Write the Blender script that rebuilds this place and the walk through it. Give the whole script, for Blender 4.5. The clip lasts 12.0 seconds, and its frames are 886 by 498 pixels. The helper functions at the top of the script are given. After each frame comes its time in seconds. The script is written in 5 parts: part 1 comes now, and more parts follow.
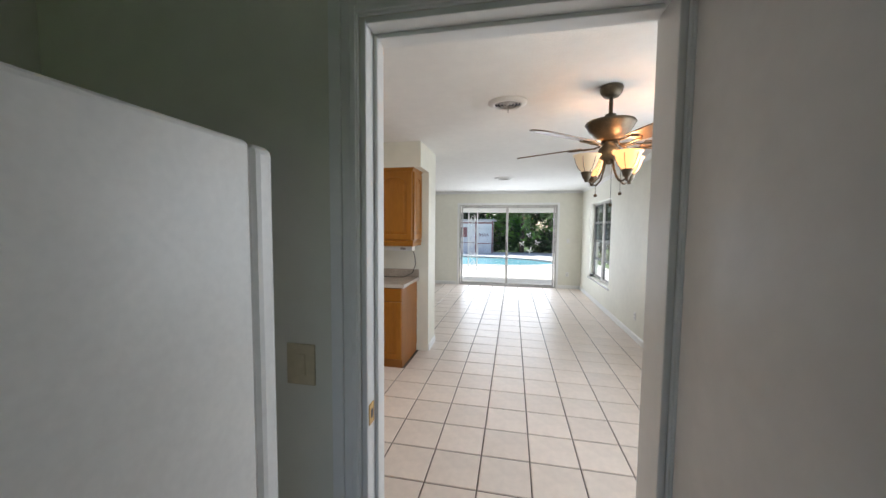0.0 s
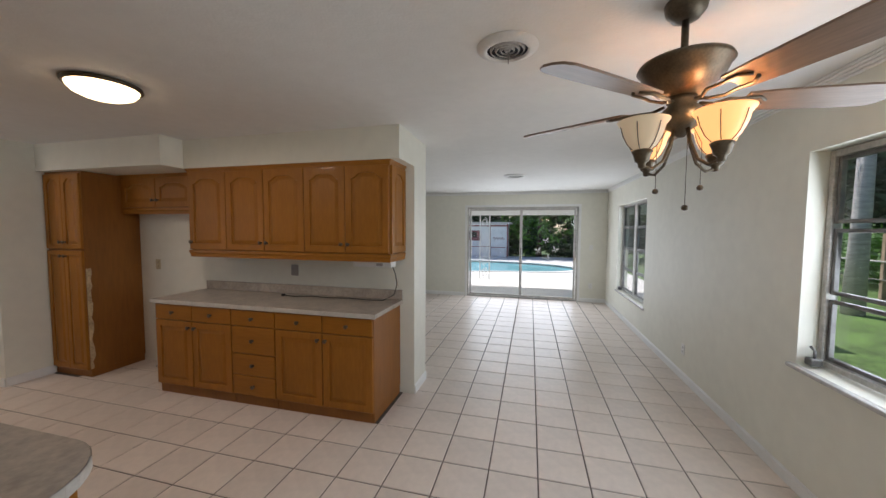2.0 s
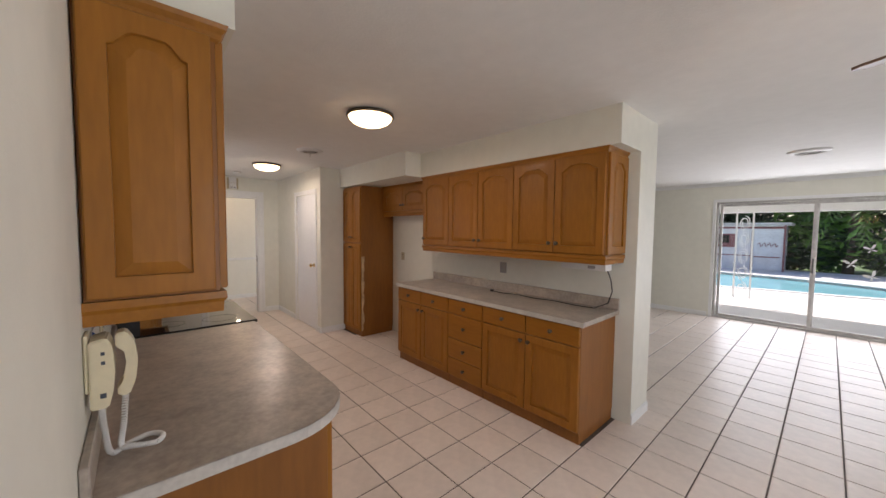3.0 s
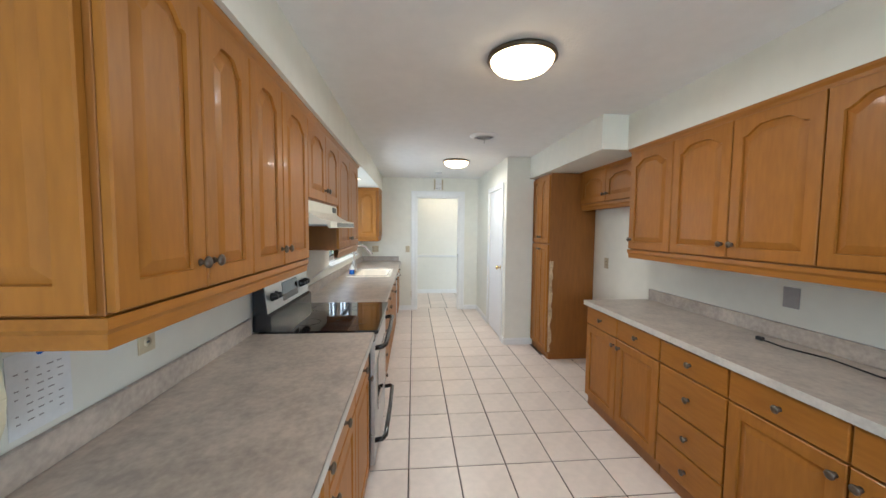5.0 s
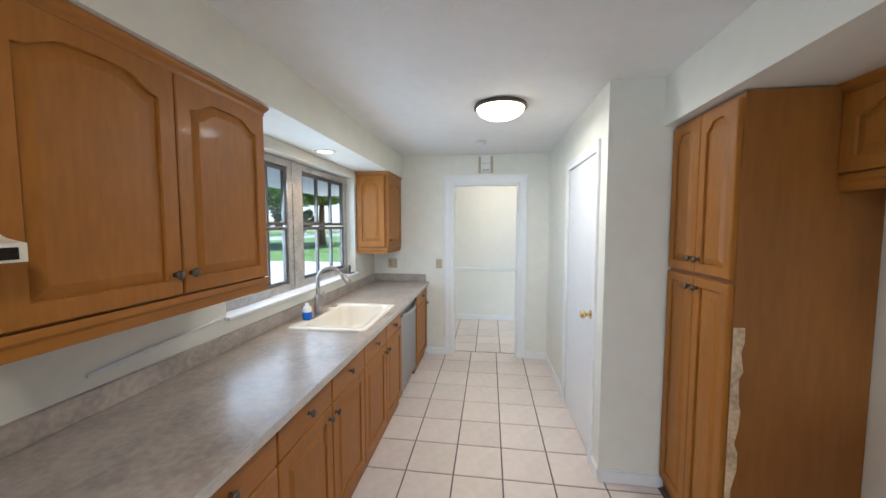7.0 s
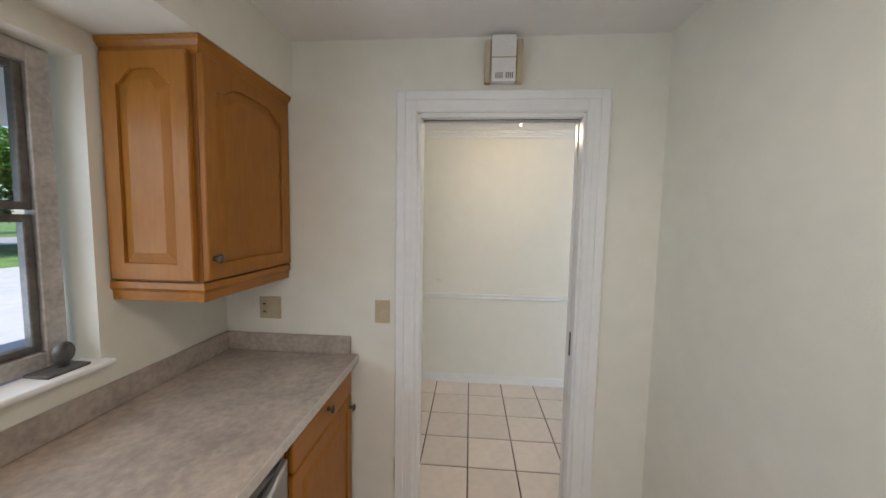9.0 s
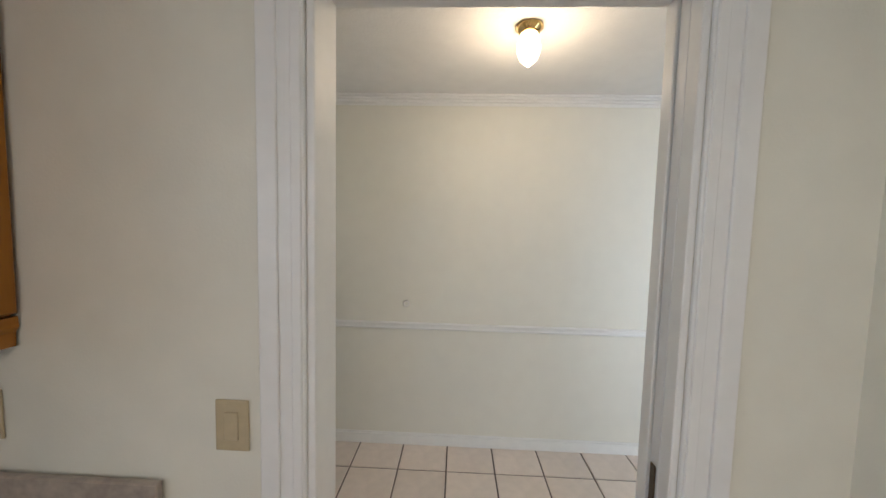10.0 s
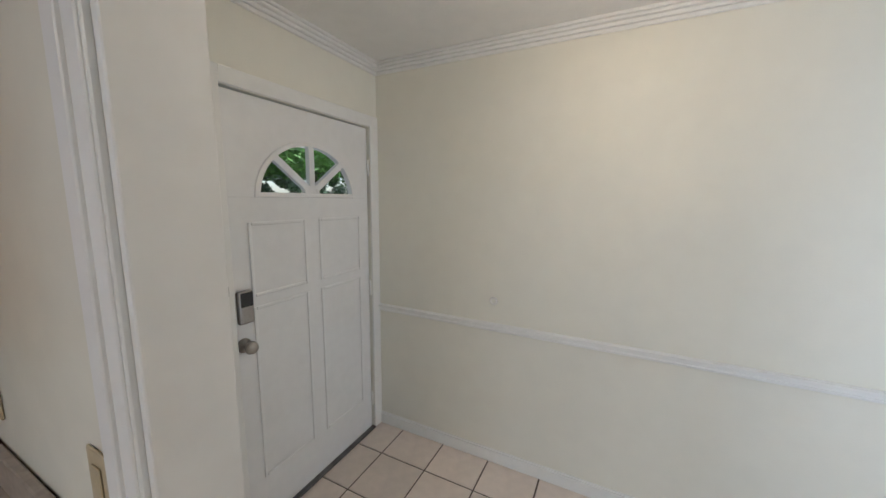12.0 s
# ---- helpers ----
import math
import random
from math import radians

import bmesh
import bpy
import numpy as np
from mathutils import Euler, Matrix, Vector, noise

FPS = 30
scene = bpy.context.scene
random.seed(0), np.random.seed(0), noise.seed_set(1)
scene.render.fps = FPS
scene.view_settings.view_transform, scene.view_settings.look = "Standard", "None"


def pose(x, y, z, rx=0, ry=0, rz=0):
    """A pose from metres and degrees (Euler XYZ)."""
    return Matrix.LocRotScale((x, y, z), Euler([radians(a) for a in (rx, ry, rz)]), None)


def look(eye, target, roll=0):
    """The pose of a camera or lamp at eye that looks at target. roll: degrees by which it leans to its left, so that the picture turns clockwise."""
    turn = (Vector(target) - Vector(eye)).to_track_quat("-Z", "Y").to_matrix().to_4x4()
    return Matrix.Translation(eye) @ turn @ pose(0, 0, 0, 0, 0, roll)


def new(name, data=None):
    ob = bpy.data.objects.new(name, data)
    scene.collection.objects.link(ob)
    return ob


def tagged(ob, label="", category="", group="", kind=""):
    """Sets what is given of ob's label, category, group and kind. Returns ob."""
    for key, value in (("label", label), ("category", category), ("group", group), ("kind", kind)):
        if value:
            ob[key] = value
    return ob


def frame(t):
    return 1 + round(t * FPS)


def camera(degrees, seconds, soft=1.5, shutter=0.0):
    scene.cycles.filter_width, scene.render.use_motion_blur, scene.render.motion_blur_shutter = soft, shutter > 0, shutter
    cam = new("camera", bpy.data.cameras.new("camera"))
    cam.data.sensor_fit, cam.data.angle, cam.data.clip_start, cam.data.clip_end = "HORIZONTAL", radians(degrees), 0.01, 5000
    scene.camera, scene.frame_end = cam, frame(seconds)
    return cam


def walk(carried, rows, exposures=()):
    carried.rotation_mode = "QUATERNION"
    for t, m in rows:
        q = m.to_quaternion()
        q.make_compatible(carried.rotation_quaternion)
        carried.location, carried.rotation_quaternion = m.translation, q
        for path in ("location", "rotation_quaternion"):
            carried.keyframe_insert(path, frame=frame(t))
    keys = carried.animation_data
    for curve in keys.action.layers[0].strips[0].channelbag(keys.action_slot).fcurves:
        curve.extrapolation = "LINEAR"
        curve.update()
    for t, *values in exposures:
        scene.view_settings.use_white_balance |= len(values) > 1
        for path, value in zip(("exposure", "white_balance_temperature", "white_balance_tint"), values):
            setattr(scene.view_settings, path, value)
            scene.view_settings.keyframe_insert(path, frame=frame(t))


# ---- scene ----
cam = camera(104.3, 12.0)
PATH = [
    (0, (0.919, 0.978, 1.517), (0.523, 2.935, 1.39), 0.5),
    (0.5, (0.966, 1.397, 1.554), (0.567, 3.353, 1.427), 0.4),
    (1, (0.991, 1.723, 1.581), (0.692, 3.697, 1.459), 0.5),
    (1.5, (1.005, 1.858, 1.587), (0.726, 3.835, 1.467), 0.4),
    (2, (0.982, 1.936, 1.585), (0.491, 3.871, 1.47), 0.3),
    (2.5, (0.976, 2.04, 1.555), (-0.109, 3.716, 1.445), 0.2),
    (3, (0.919, 2.088, 1.544), (-0.572, 3.418, 1.435), 0.6),
    (3.2, (0.908, 2.099, 1.538), (-0.664, 3.33, 1.43), 0.6),
    (4.8, (0.469, 2.803, 1.533), (-1.487, 3.198, 1.409), 0.4),
    (5, (0.342, 2.904, 1.524), (-1.647, 3.076, 1.403), 0.5),
    (5.5, (-0.049, 3.093, 1.533), (-2.039, 2.942, 1.406), 0.5),
    (6, (-0.556, 3.303, 1.573), (-2.54, 3.081, 1.446), 0.2),
    (6.5, (-1.229, 3.394, 1.595), (-3.209, 3.143, 1.466), 0.0),
    (6.7, (-1.481, 3.42, 1.596), (-3.457, 3.148, 1.462), -0.1),
    (8.5, (-3.75, 3.253, 1.591), (-5.752, 3.075, 1.449), 1.0),
    (9, (-4.349, 3.228, 1.587), (-6.337, 3.072, 1.43), 1.0),
    (9.5, (-4.839, 3.246, 1.556), (-6.832, 3.152, 1.426), 1.1),
    (9.8, (-5.14, 3.265, 1.577), (-7.133, 3.174, 1.439), 1.3),
    (10.1, (-5.385, 3.28, 1.584), (-7.379, 3.22, 1.44), 1.3),
    (10.5, (-5.634, 3.263, 1.618), (-7.627, 3.324, 1.451), 1.2),
    (11, (-5.799, 3.338, 1.59), (-7.793, 3.346, 1.43), 1.1),
    (11.5, (-5.890, 3.55, 1.592), (-7.795, 2.96, 1.433), 0.3),
    (12, (-5.806, 3.537, 1.609), (-7.576, 2.651, 1.323), 0.6),
]
walk(cam, [(t, look(eye, target, roll)) for t, eye, target, roll in PATH],
     [(0, 0.55, 6200, 13), (1.0, 0.1, 6200, 15), (2.0, 0.0, 6200, 14), (2.5, 0.0, 6400, 17), (3.0, 0.3, 6500, 20), (5.0, 1.15, 5400, 6), (6.5, 1.2, 5200, 7), (8.5, 0.2, 5500, 10), (9.0, 0.5, 5800, 12), (9.5, 0.5, 5900, 12), (10, 0.35, 5900, 12), (10.5, 0.28, 5550, 12), (11, 0.28, 5550, 11), (12, 0.35, 5650, 12)])

# ---- world, sun, large lights ----
world = bpy.data.worlds.new("sky")
scene.world = world
world.use_nodes = True
wn = world.node_tree.nodes
sky = wn.new("ShaderNodeTexSky")
sky.sky_type = "NISHITA"
sky.sun_disc = False
sky.sun_elevation = radians(50)
sky.sun_rotation = radians(-32)
world.node_tree.links.new(sky.outputs[0], wn["Background"].inputs[0])
wn["Background"].inputs[1].default_value = 0.15

sun = new("sun", bpy.data.lights.new("sun", "SUN"))
sun.data.energy, sun.data.angle, sun.data.color = 5.0, radians(0.53), (1.0, 0.95, 0.88)
sun.matrix_world = look((0, 0, 30), (13.4, -21.3, 0))


def area_lamp(name, eye, target, w, h, power, colour):
    ob = new(name, bpy.data.lights.new(name, "AREA"))
    ob.data.shape, ob.data.size, ob.data.size_y = "RECTANGLE", w, h
    ob.data.energy, ob.data.color = power, colour
    ob.matrix_world = look(eye, target)
    return ob


def bulb_lamp(name, at, power, colour, radius=0.04):
    ob = new(name, bpy.data.lights.new(name, "POINT"))
    ob.data.energy, ob.data.color, ob.data.shadow_soft_size = power, colour, radius
    ob.location = at
    return ob


DAY = (0.88, 0.95, 1.0)
WARM = (1.0, 0.66, 0.36)
SOFTW = (1.0, 0.88, 0.74)
area_lamp("daylight_slider", (0.76, 10.10, 1.05), (0.76, 0, 0.95), 2.3, 1.95, 40, DAY)
area_lamp("daylight_living_window", (2.72, 8.2, 1.25), (0, 8.2, 1.0), 1.5, 1.5, 18, DAY)
area_lamp("daylight_dining_window", (2.72, 3.5, 1.4), (0, 3.5, 1.0), 1.8, 1.2, 32, DAY)
area_lamp("daylight_kitchen_window", (-4.35, 1.84, 1.58), (-4.35, 5, 1.1), 1.8, 0.8, 11, DAY)
# added fill lamp that brightens the foyer; no window is known there
area_lamp("fill_hall", (-6.03, 5.65, 1.1), (-9, 4.6, 1.1), 0.5, 2.0, 16, DAY)

# ---- materials ----


def mat(name, colour, rough=0.6, metal=0.0, vary=0.06, scale=6.0, bump=0.0, bscale=60.0, stretch=(1, 1, 1), dark=None, coat=0.0, per=None, spec=0.5):
    """Principled material with two scales of noise in colour, and a fine bump."""
    m = bpy.data.materials.new(name)
    m.use_nodes = True
    nt = m.node_tree
    n, l = nt.nodes, nt.links
    b = n["Principled BSDF"]
    b.inputs["Roughness"].default_value, b.inputs["Metallic"].default_value = rough, metal
    b.inputs["Coat Weight"].default_value = coat
    b.inputs["Specular IOR Level"].default_value = spec
    tc = n.new("ShaderNodeTexCoord")
    mp = n.new("ShaderNodeMapping")
    mp.inputs["Scale"].default_value = stretch
    l.new(tc.outputs["Object"], mp.inputs["Vector"])
    fine, broad = n.new("ShaderNodeTexNoise"), n.new("ShaderNodeTexNoise")
    fine.inputs["Scale"].default_value, fine.inputs["Detail"].default_value = scale * 6, 6
    broad.inputs["Scale"].default_value, broad.inputs["Detail"].default_value = scale, 3
    for t in (fine, broad):
        l.new(mp.outputs[0], t.inputs["Vector"])
    mix = n.new("ShaderNodeMix")
    mix.data_type = "FLOAT"
    mix.inputs[0].default_value = 0.5
    l.new(fine.outputs[0], mix.inputs[2])
    l.new(broad.outputs[0], mix.inputs[3])
    ramp = n.new("ShaderNodeValToRGB")
    d = dark or [c * (1 - 2.2 * vary) for c in colour]
    ramp.color_ramp.elements[0].position, ramp.color_ramp.elements[1].position = 0.36, 0.64
    ramp.color_ramp.elements[0].color = (*d, 1)
    ramp.color_ramp.elements[1].color = (*[min(1, c * (1 + vary * 0.6)) for c in colour], 1)
    l.new(mix.outputs[0], ramp.inputs[0])
    out = ramp.outputs[0]
    if per:
        hsv = n.new("ShaderNodeHueSaturation")
        rnd = n.new("ShaderNodeObjectInfo").outputs["Random"] if per == "object" else n.new("ShaderNodeNewGeometry").outputs["Random Per Island"]
        rr = n.new("ShaderNodeMapRange")
        amount = 0.05 if per == "object" else 0.45
        rr.inputs[3].default_value, rr.inputs[4].default_value = 1 - amount, 1 + amount
        l.new(rnd, rr.inputs[0])
        l.new(rr.outputs[0], hsv.inputs["Value"])
        l.new(out, hsv.inputs["Color"])
        out = hsv.outputs[0]
    l.new(out, b.inputs["Base Color"])
    if bump:
        bt = n.new("ShaderNodeTexNoise")
        bt.inputs["Scale"].default_value, bt.inputs["Detail"].default_value = bscale, 4
        l.new(mp.outputs[0], bt.inputs["Vector"])
        bn = n.new("ShaderNodeBump")
        bn.inputs["Strength"].default_value, bn.inputs["Distance"].default_value = bump, 0.004
        l.new(bt.outputs[0], bn.inputs["Height"])
        l.new(bn.outputs[0], b.inputs["Normal"])
    return m


def glow(name, colour, strength, rough=0.4):
    m = bpy.data.materials.new(name)
    m.use_nodes = True
    b = m.node_tree.nodes["Principled BSDF"]
    b.inputs["Base Color"].default_value = (*colour, 1)
    b.inputs["Roughness"].default_value = rough
    b.inputs["Emission Color"].default_value = (*colour, 1)
    b.inputs["Emission Strength"].default_value = strength
    return m


def glass_mat(name, tint=(1, 1, 1)):
    """Thin pane: clear, with Fresnel gloss."""
    m = bpy.data.materials.new(name)
    m.use_nodes = True
    nt = m.node_tree
    n, l = nt.nodes, nt.links
    n.remove(n["Principled BSDF"])
    tr, gl, mx, fr = n.new("ShaderNodeBsdfTransparent"), n.new("ShaderNodeBsdfGlossy"), n.new("ShaderNodeMixShader"), n.new("ShaderNodeLayerWeight")
    pw, ml = n.new("ShaderNodeMath"), n.new("ShaderNodeMath")
    pw.operation, ml.operation = "POWER", "MULTIPLY_ADD"
    pw.inputs[1].default_value, ml.inputs[1].default_value, ml.inputs[2].default_value = 4.0, 0.5, 0.02
    tr.inputs[0].default_value = (*tint, 1)
    gl.inputs["Roughness"].default_value = 0.02
    fr.inputs[0].default_value = 0.5
    l.new(fr.outputs["Facing"], pw.inputs[0])
    l.new(pw.outputs[0], ml.inputs[0])
    l.new(ml.outputs[0], mx.inputs[0])
    l.new(tr.outputs[0], mx.inputs[1])
    l.new(gl.outputs[0], mx.inputs[2])
    l.new(mx.outputs[0], n["Material Output"].inputs[0])
    return m


M_WALL = mat("cream_wall_paint", (0.78, 0.765, 0.67), 0.55, vary=0.025, scale=1.6, bump=0.12, bscale=140)
M_WHITE_WALL = mat("pale_wall_paint", (0.78, 0.765, 0.685), 0.55, vary=0.015, scale=1.6, bump=0.12, bscale=140)
M_CEIL = mat("ceiling_paint", (0.80, 0.79, 0.76), 0.8, vary=0.02, scale=2, bump=0.35, bscale=70)
M_TRIM = mat("white_gloss_trim", (0.82, 0.82, 0.80), 0.35, vary=0.02, scale=3, bump=0.04, bscale=60)
M_DOOR = mat("white_door_paint", (0.80, 0.80, 0.80), 0.35, vary=0.02, scale=3, bump=0.05, bscale=90)
# door paint again, with the utility room's shade put into the colour
M_DOORSHADE = mat("shaded_door_paint", (0.72, 0.71, 0.69), 0.4, vary=0.03, scale=3, bump=0.05, bscale=90)
M_TILE = mat("cream_ceramic_tile", (0.76, 0.665, 0.59), 0.34, vary=0.05, scale=3, bump=0.05, bscale=30, per="object")
M_TILES = mat("cream_ceramic_tile_far", (0.76, 0.665, 0.59), 0.34, vary=0.05, scale=3, bump=0.05, bscale=30)
M_GROUT = mat("brown_grout", (0.13, 0.10, 0.085), 0.9, vary=0.2, scale=8, bump=0.3, bscale=120)
M_OAK = mat("honey_maple_upright", (0.345, 0.136, 0.016), 0.46, vary=0.085, scale=2.0, bump=0.04, bscale=9, stretch=(4.5, 4.5, 0.75), coat=0.04, spec=0.3)
M_OAKH = mat("honey_maple_lengthwise", (0.345, 0.136, 0.016), 0.40, vary=0.085, scale=2.0, bump=0.04, bscale=9, stretch=(0.75, 5, 5), coat=0.06, spec=0.3)
M_OAKSIDE = mat("maple_veneer_panel", (0.27, 0.10, 0.013), 0.45, vary=0.09, scale=1.6, stretch=(4, 4, 0.6))
M_OAKIN = mat("cabinet_recess", (0.10, 0.05, 0.02), 0.8)
M_RAW = mat("scuffed_raw_wood", (0.62, 0.45, 0.27), 0.8, vary=0.2, scale=8, bump=0.4, bscale=50)
M_LAM = mat("grey_tan_laminate", (0.43, 0.37, 0.31), 0.28, vary=0.16, scale=7, bump=0.05, bscale=160, dark=(0.29, 0.25, 0.215))
M_LAMEDGE = mat("pale_laminate_edge", (0.58, 0.55, 0.50), 0.45, vary=0.08, scale=10)
M_KNOB = mat("aged_pewter", (0.16, 0.13, 0.10), 0.4, 0.85, vary=0.2, scale=30)
M_STEEL = mat("brushed_steel", (0.58, 0.58, 0.57), 0.3, 0.95, vary=0.05, scale=4, stretch=(1, 12, 12), bump=0.03, bscale=40)
M_DWSTEEL = mat("grey_steel", (0.36, 0.37, 0.38), 0.36, 0.9, vary=0.05, scale=4, stretch=(12, 12, 1), bump=0.03, bscale=40)
M_NICKEL = mat("brushed_nickel", (0.42, 0.39, 0.36), 0.3, 0.95, vary=0.05, scale=20)
M_BRASS = mat("polished_brass", (0.75, 0.53, 0.22), 0.2, 1.0, vary=0.05, scale=20)
M_BLACKGL = mat("black_ceramic_glass", (0.010, 0.010, 0.011), 0.05, vary=0.05, scale=5, coat=0.3)
M_BLACK = mat("black_enamel", (0.012, 0.012, 0.013), 0.25, vary=0.1, scale=10)
M_BRONZE = mat("antique_bronze", (0.14, 0.11, 0.075), 0.42, 0.75, vary=0.15, scale=20)
M_BLADE = mat("brown_fan_blade", (0.23, 0.15, 0.10), 0.4, vary=0.12, scale=3, stretch=(1, 8, 8))
M_ALU = mat("weathered_aluminium", (0.52, 0.50, 0.47), 0.5, 0.3, vary=0.15, scale=10, bump=0.05, bscale=80)
M_ALUDK = mat("dark_aluminium", (0.17, 0.165, 0.16), 0.5, 0.5, vary=0.15, scale=10)
M_MARBLE = mat("grey_marble_sill", (0.56, 0.54, 0.52), 0.25, vary=0.12, scale=6)
M_HOOD = mat("cream_enamel", (0.74, 0.70, 0.57), 0.3, vary=0.03, scale=4)
M_IVORY = mat("ivory_plastic", (0.62, 0.54, 0.36), 0.4, vary=0.04, scale=10)
M_ALMOND = mat("almond_plastic", (0.72, 0.64, 0.44), 0.35, vary=0.03, scale=10)
M_BEIGEPL = mat("beige_plate", (0.50, 0.42, 0.27), 0.4, vary=0.05, scale=10)
M_GREYPL = mat("grey_plastic", (0.33, 0.31, 0.29), 0.45, vary=0.05, scale=10)
M_WHITEPL = mat("white_plastic", (0.78, 0.77, 0.74), 0.4, vary=0.03, scale=10)
M_SINK = mat("cream_sink_enamel", (0.80, 0.74, 0.62), 0.14, vary=0.02, scale=4)
M_BLUE = mat("blue_liquid", (0.02, 0.13, 0.55), 0.2, vary=0.05, scale=10)
M_PAPER = mat("white_paper", (0.80, 0.80, 0.78), 0.8, vary=0.03, scale=10)
M_INK = mat("dark_ink", (0.05, 0.06, 0.08), 0.7)
M_CORD = mat("black_rubber", (0.015, 0.014, 0.014), 0.5)
M_WOODFL = mat("red_brown_hardwood", (0.27, 0.085, 0.03), 0.3, vary=0.2, scale=2, stretch=(9, 0.8, 1), per="object")
M_MAUVE = mat("mauve_tile", (0.42, 0.22, 0.20), 0.35, vary=0.08, scale=8)
M_GLASS = glass_mat("clear_pane")
M_GLASSDK = glass_mat("smoky_pane", (0.55, 0.60, 0.62))
M_DOME = glow("lit_dome_glass", (1.0, 0.72, 0.40), 5.0)
M_SHADE = glow("lit_alabaster_shade", (1.0, 0.54, 0.19), 1.0)
M_SHADEDIM = glow("dim_alabaster_shade", (0.92, 0.74, 0.50), 0.16)
M_BULB = glow("lit_bulb", (1.0, 0.74, 0.40), 7)
M_CONC = mat("pale_concrete", (0.44, 0.43, 0.41), 0.85, vary=0.06, scale=0.8, bump=0.2, bscale=40)
M_DECK = mat("white_pool_deck", (0.78, 0.76, 0.72), 0.8, vary=0.04, scale=0.8, bump=0.2, bscale=40)
M_WATER = mat("pool_water", (0.33, 0.74, 0.80), 0.06, vary=0.10, scale=0.7, bump=0.25, bscale=3)
M_POOLWALL = mat("pool_plaster", (0.25, 0.58, 0.62), 0.6, vary=0.05, scale=2)
M_GRASS = mat("lawn", (0.12, 0.22, 0.045), 0.9, vary=0.3, scale=1.5, bump=0.9, bscale=40)
M_BLADES = mat("grass_blades", (0.12, 0.20, 0.04), 0.8, vary=0.2, scale=4, per="island")
M_LEAF = mat("bright_leaves", (0.12, 0.27, 0.04), 0.6, vary=0.2, scale=3, per="island")
M_LEAFDK = mat("dark_leaves", (0.035, 0.075, 0.025), 0.6, vary=0.2, scale=3, per="island")
M_BARK = mat("grey_palm_bark", (0.46, 0.43, 0.40), 0.9, vary=0.2, scale=5, bump=0.6, bscale=20, stretch=(1, 1, 4))
M_BARKDK = mat("brown_bark", (0.16, 0.12, 0.09), 0.95, vary=0.25, scale=6, bump=0.6, bscale=20)
M_ASPH = mat("sun_bleached_asphalt", (0.30, 0.30, 0.29), 0.9, vary=0.15, scale=3, bump=0.3, bscale=60)
M_SHED = mat("white_shed_boards", (0.80, 0.80, 0.82), 0.7, vary=0.08, scale=3)
M_REDTR = mat("faded_red_trim", (0.30, 0.12, 0.12), 0.7, vary=0.1, scale=6)
M_ROOF = mat("pale_roofing", (0.55, 0.53, 0.52), 0.9, vary=0.12, scale=4)
M_STUCCO = mat("exterior_stucco", (0.66, 0.64, 0.58), 0.9, vary=0.06, scale=4, bump=0.5, bscale=60)
M_WOODPOST = mat("weathered_post", (0.42, 0.30, 0.20), 0.9, vary=0.2, scale=6)
M_CAR = mat("silver_car_paint", (0.55, 0.57, 0.60), 0.25, 0.4, vary=0.02, scale=2, coat=0.5)
M_TYRE = mat("tyre_rubber", (0.02, 0.02, 0.02), 0.8)
M_STAIN = mat("yellowed_stain", (0.55, 0.42, 0.20), 0.6, vary=0.2, scale=20)

# ---- mesh helpers ----


def box(bm, lo, hi, bevel=0.0, seg=1):
    """A box between two corners, with bevelled edges, added to bm."""
    lo, hi = [min(a, b) for a, b in zip(lo, hi)], [max(a, b) for a, b in zip(lo, hi)]
    vs = [bm.verts.new((x, y, z)) for x in (lo[0], hi[0]) for y in (lo[1], hi[1]) for z in (lo[2], hi[2])]
    fs = [bm.faces.new([vs[i] for i in q]) for q in ((0, 1, 3, 2), (4, 6, 7, 5), (0, 4, 5, 1), (2, 3, 7, 6), (0, 2, 6, 4), (1, 5, 7, 3))]
    if bevel:
        es = list({e for f in fs for e in f.edges})
        bmesh.ops.bevel(bm, geom=es, offset=bevel, segments=seg, affect="EDGES", profile=0.5)
    return bm


def slab(lo, hi, bevel=0.0, seg=1):
    return box(bmesh.new(), lo, hi, bevel, seg)


def lathe(bm, profile, at=(0, 0, 0), steps=24, turn=None, close=False):
    """A solid of revolution round z from (radius, height) pairs."""
    m = Matrix.Translation(at) @ (turn or Matrix.Identity(4))
    rings = []
    for r, z in profile:
        if r < 1e-5:
            rings.append([bm.verts.new(m @ Vector((0, 0, z)))])
        else:
            rings.append([bm.verts.new(m @ Vector((r * math.cos(2 * math.pi * i / steps), r * math.sin(2 * math.pi * i / steps), z))) for i in range(steps)])
    for a, b in zip(rings, rings[1:] + ([rings[0]] if close else [])):
        for i in range(steps):
            j = (i + 1) % steps
            if len(a) == 1 and len(b) == 1:
                continue
            q = [a[0], b[j], b[i]] if len(a) == 1 else [a[i], a[j], b[0]] if len(b) == 1 else [a[i], a[j], b[j], b[i]]
            f = bm.faces.new(q)
            f.smooth = True
    return bm


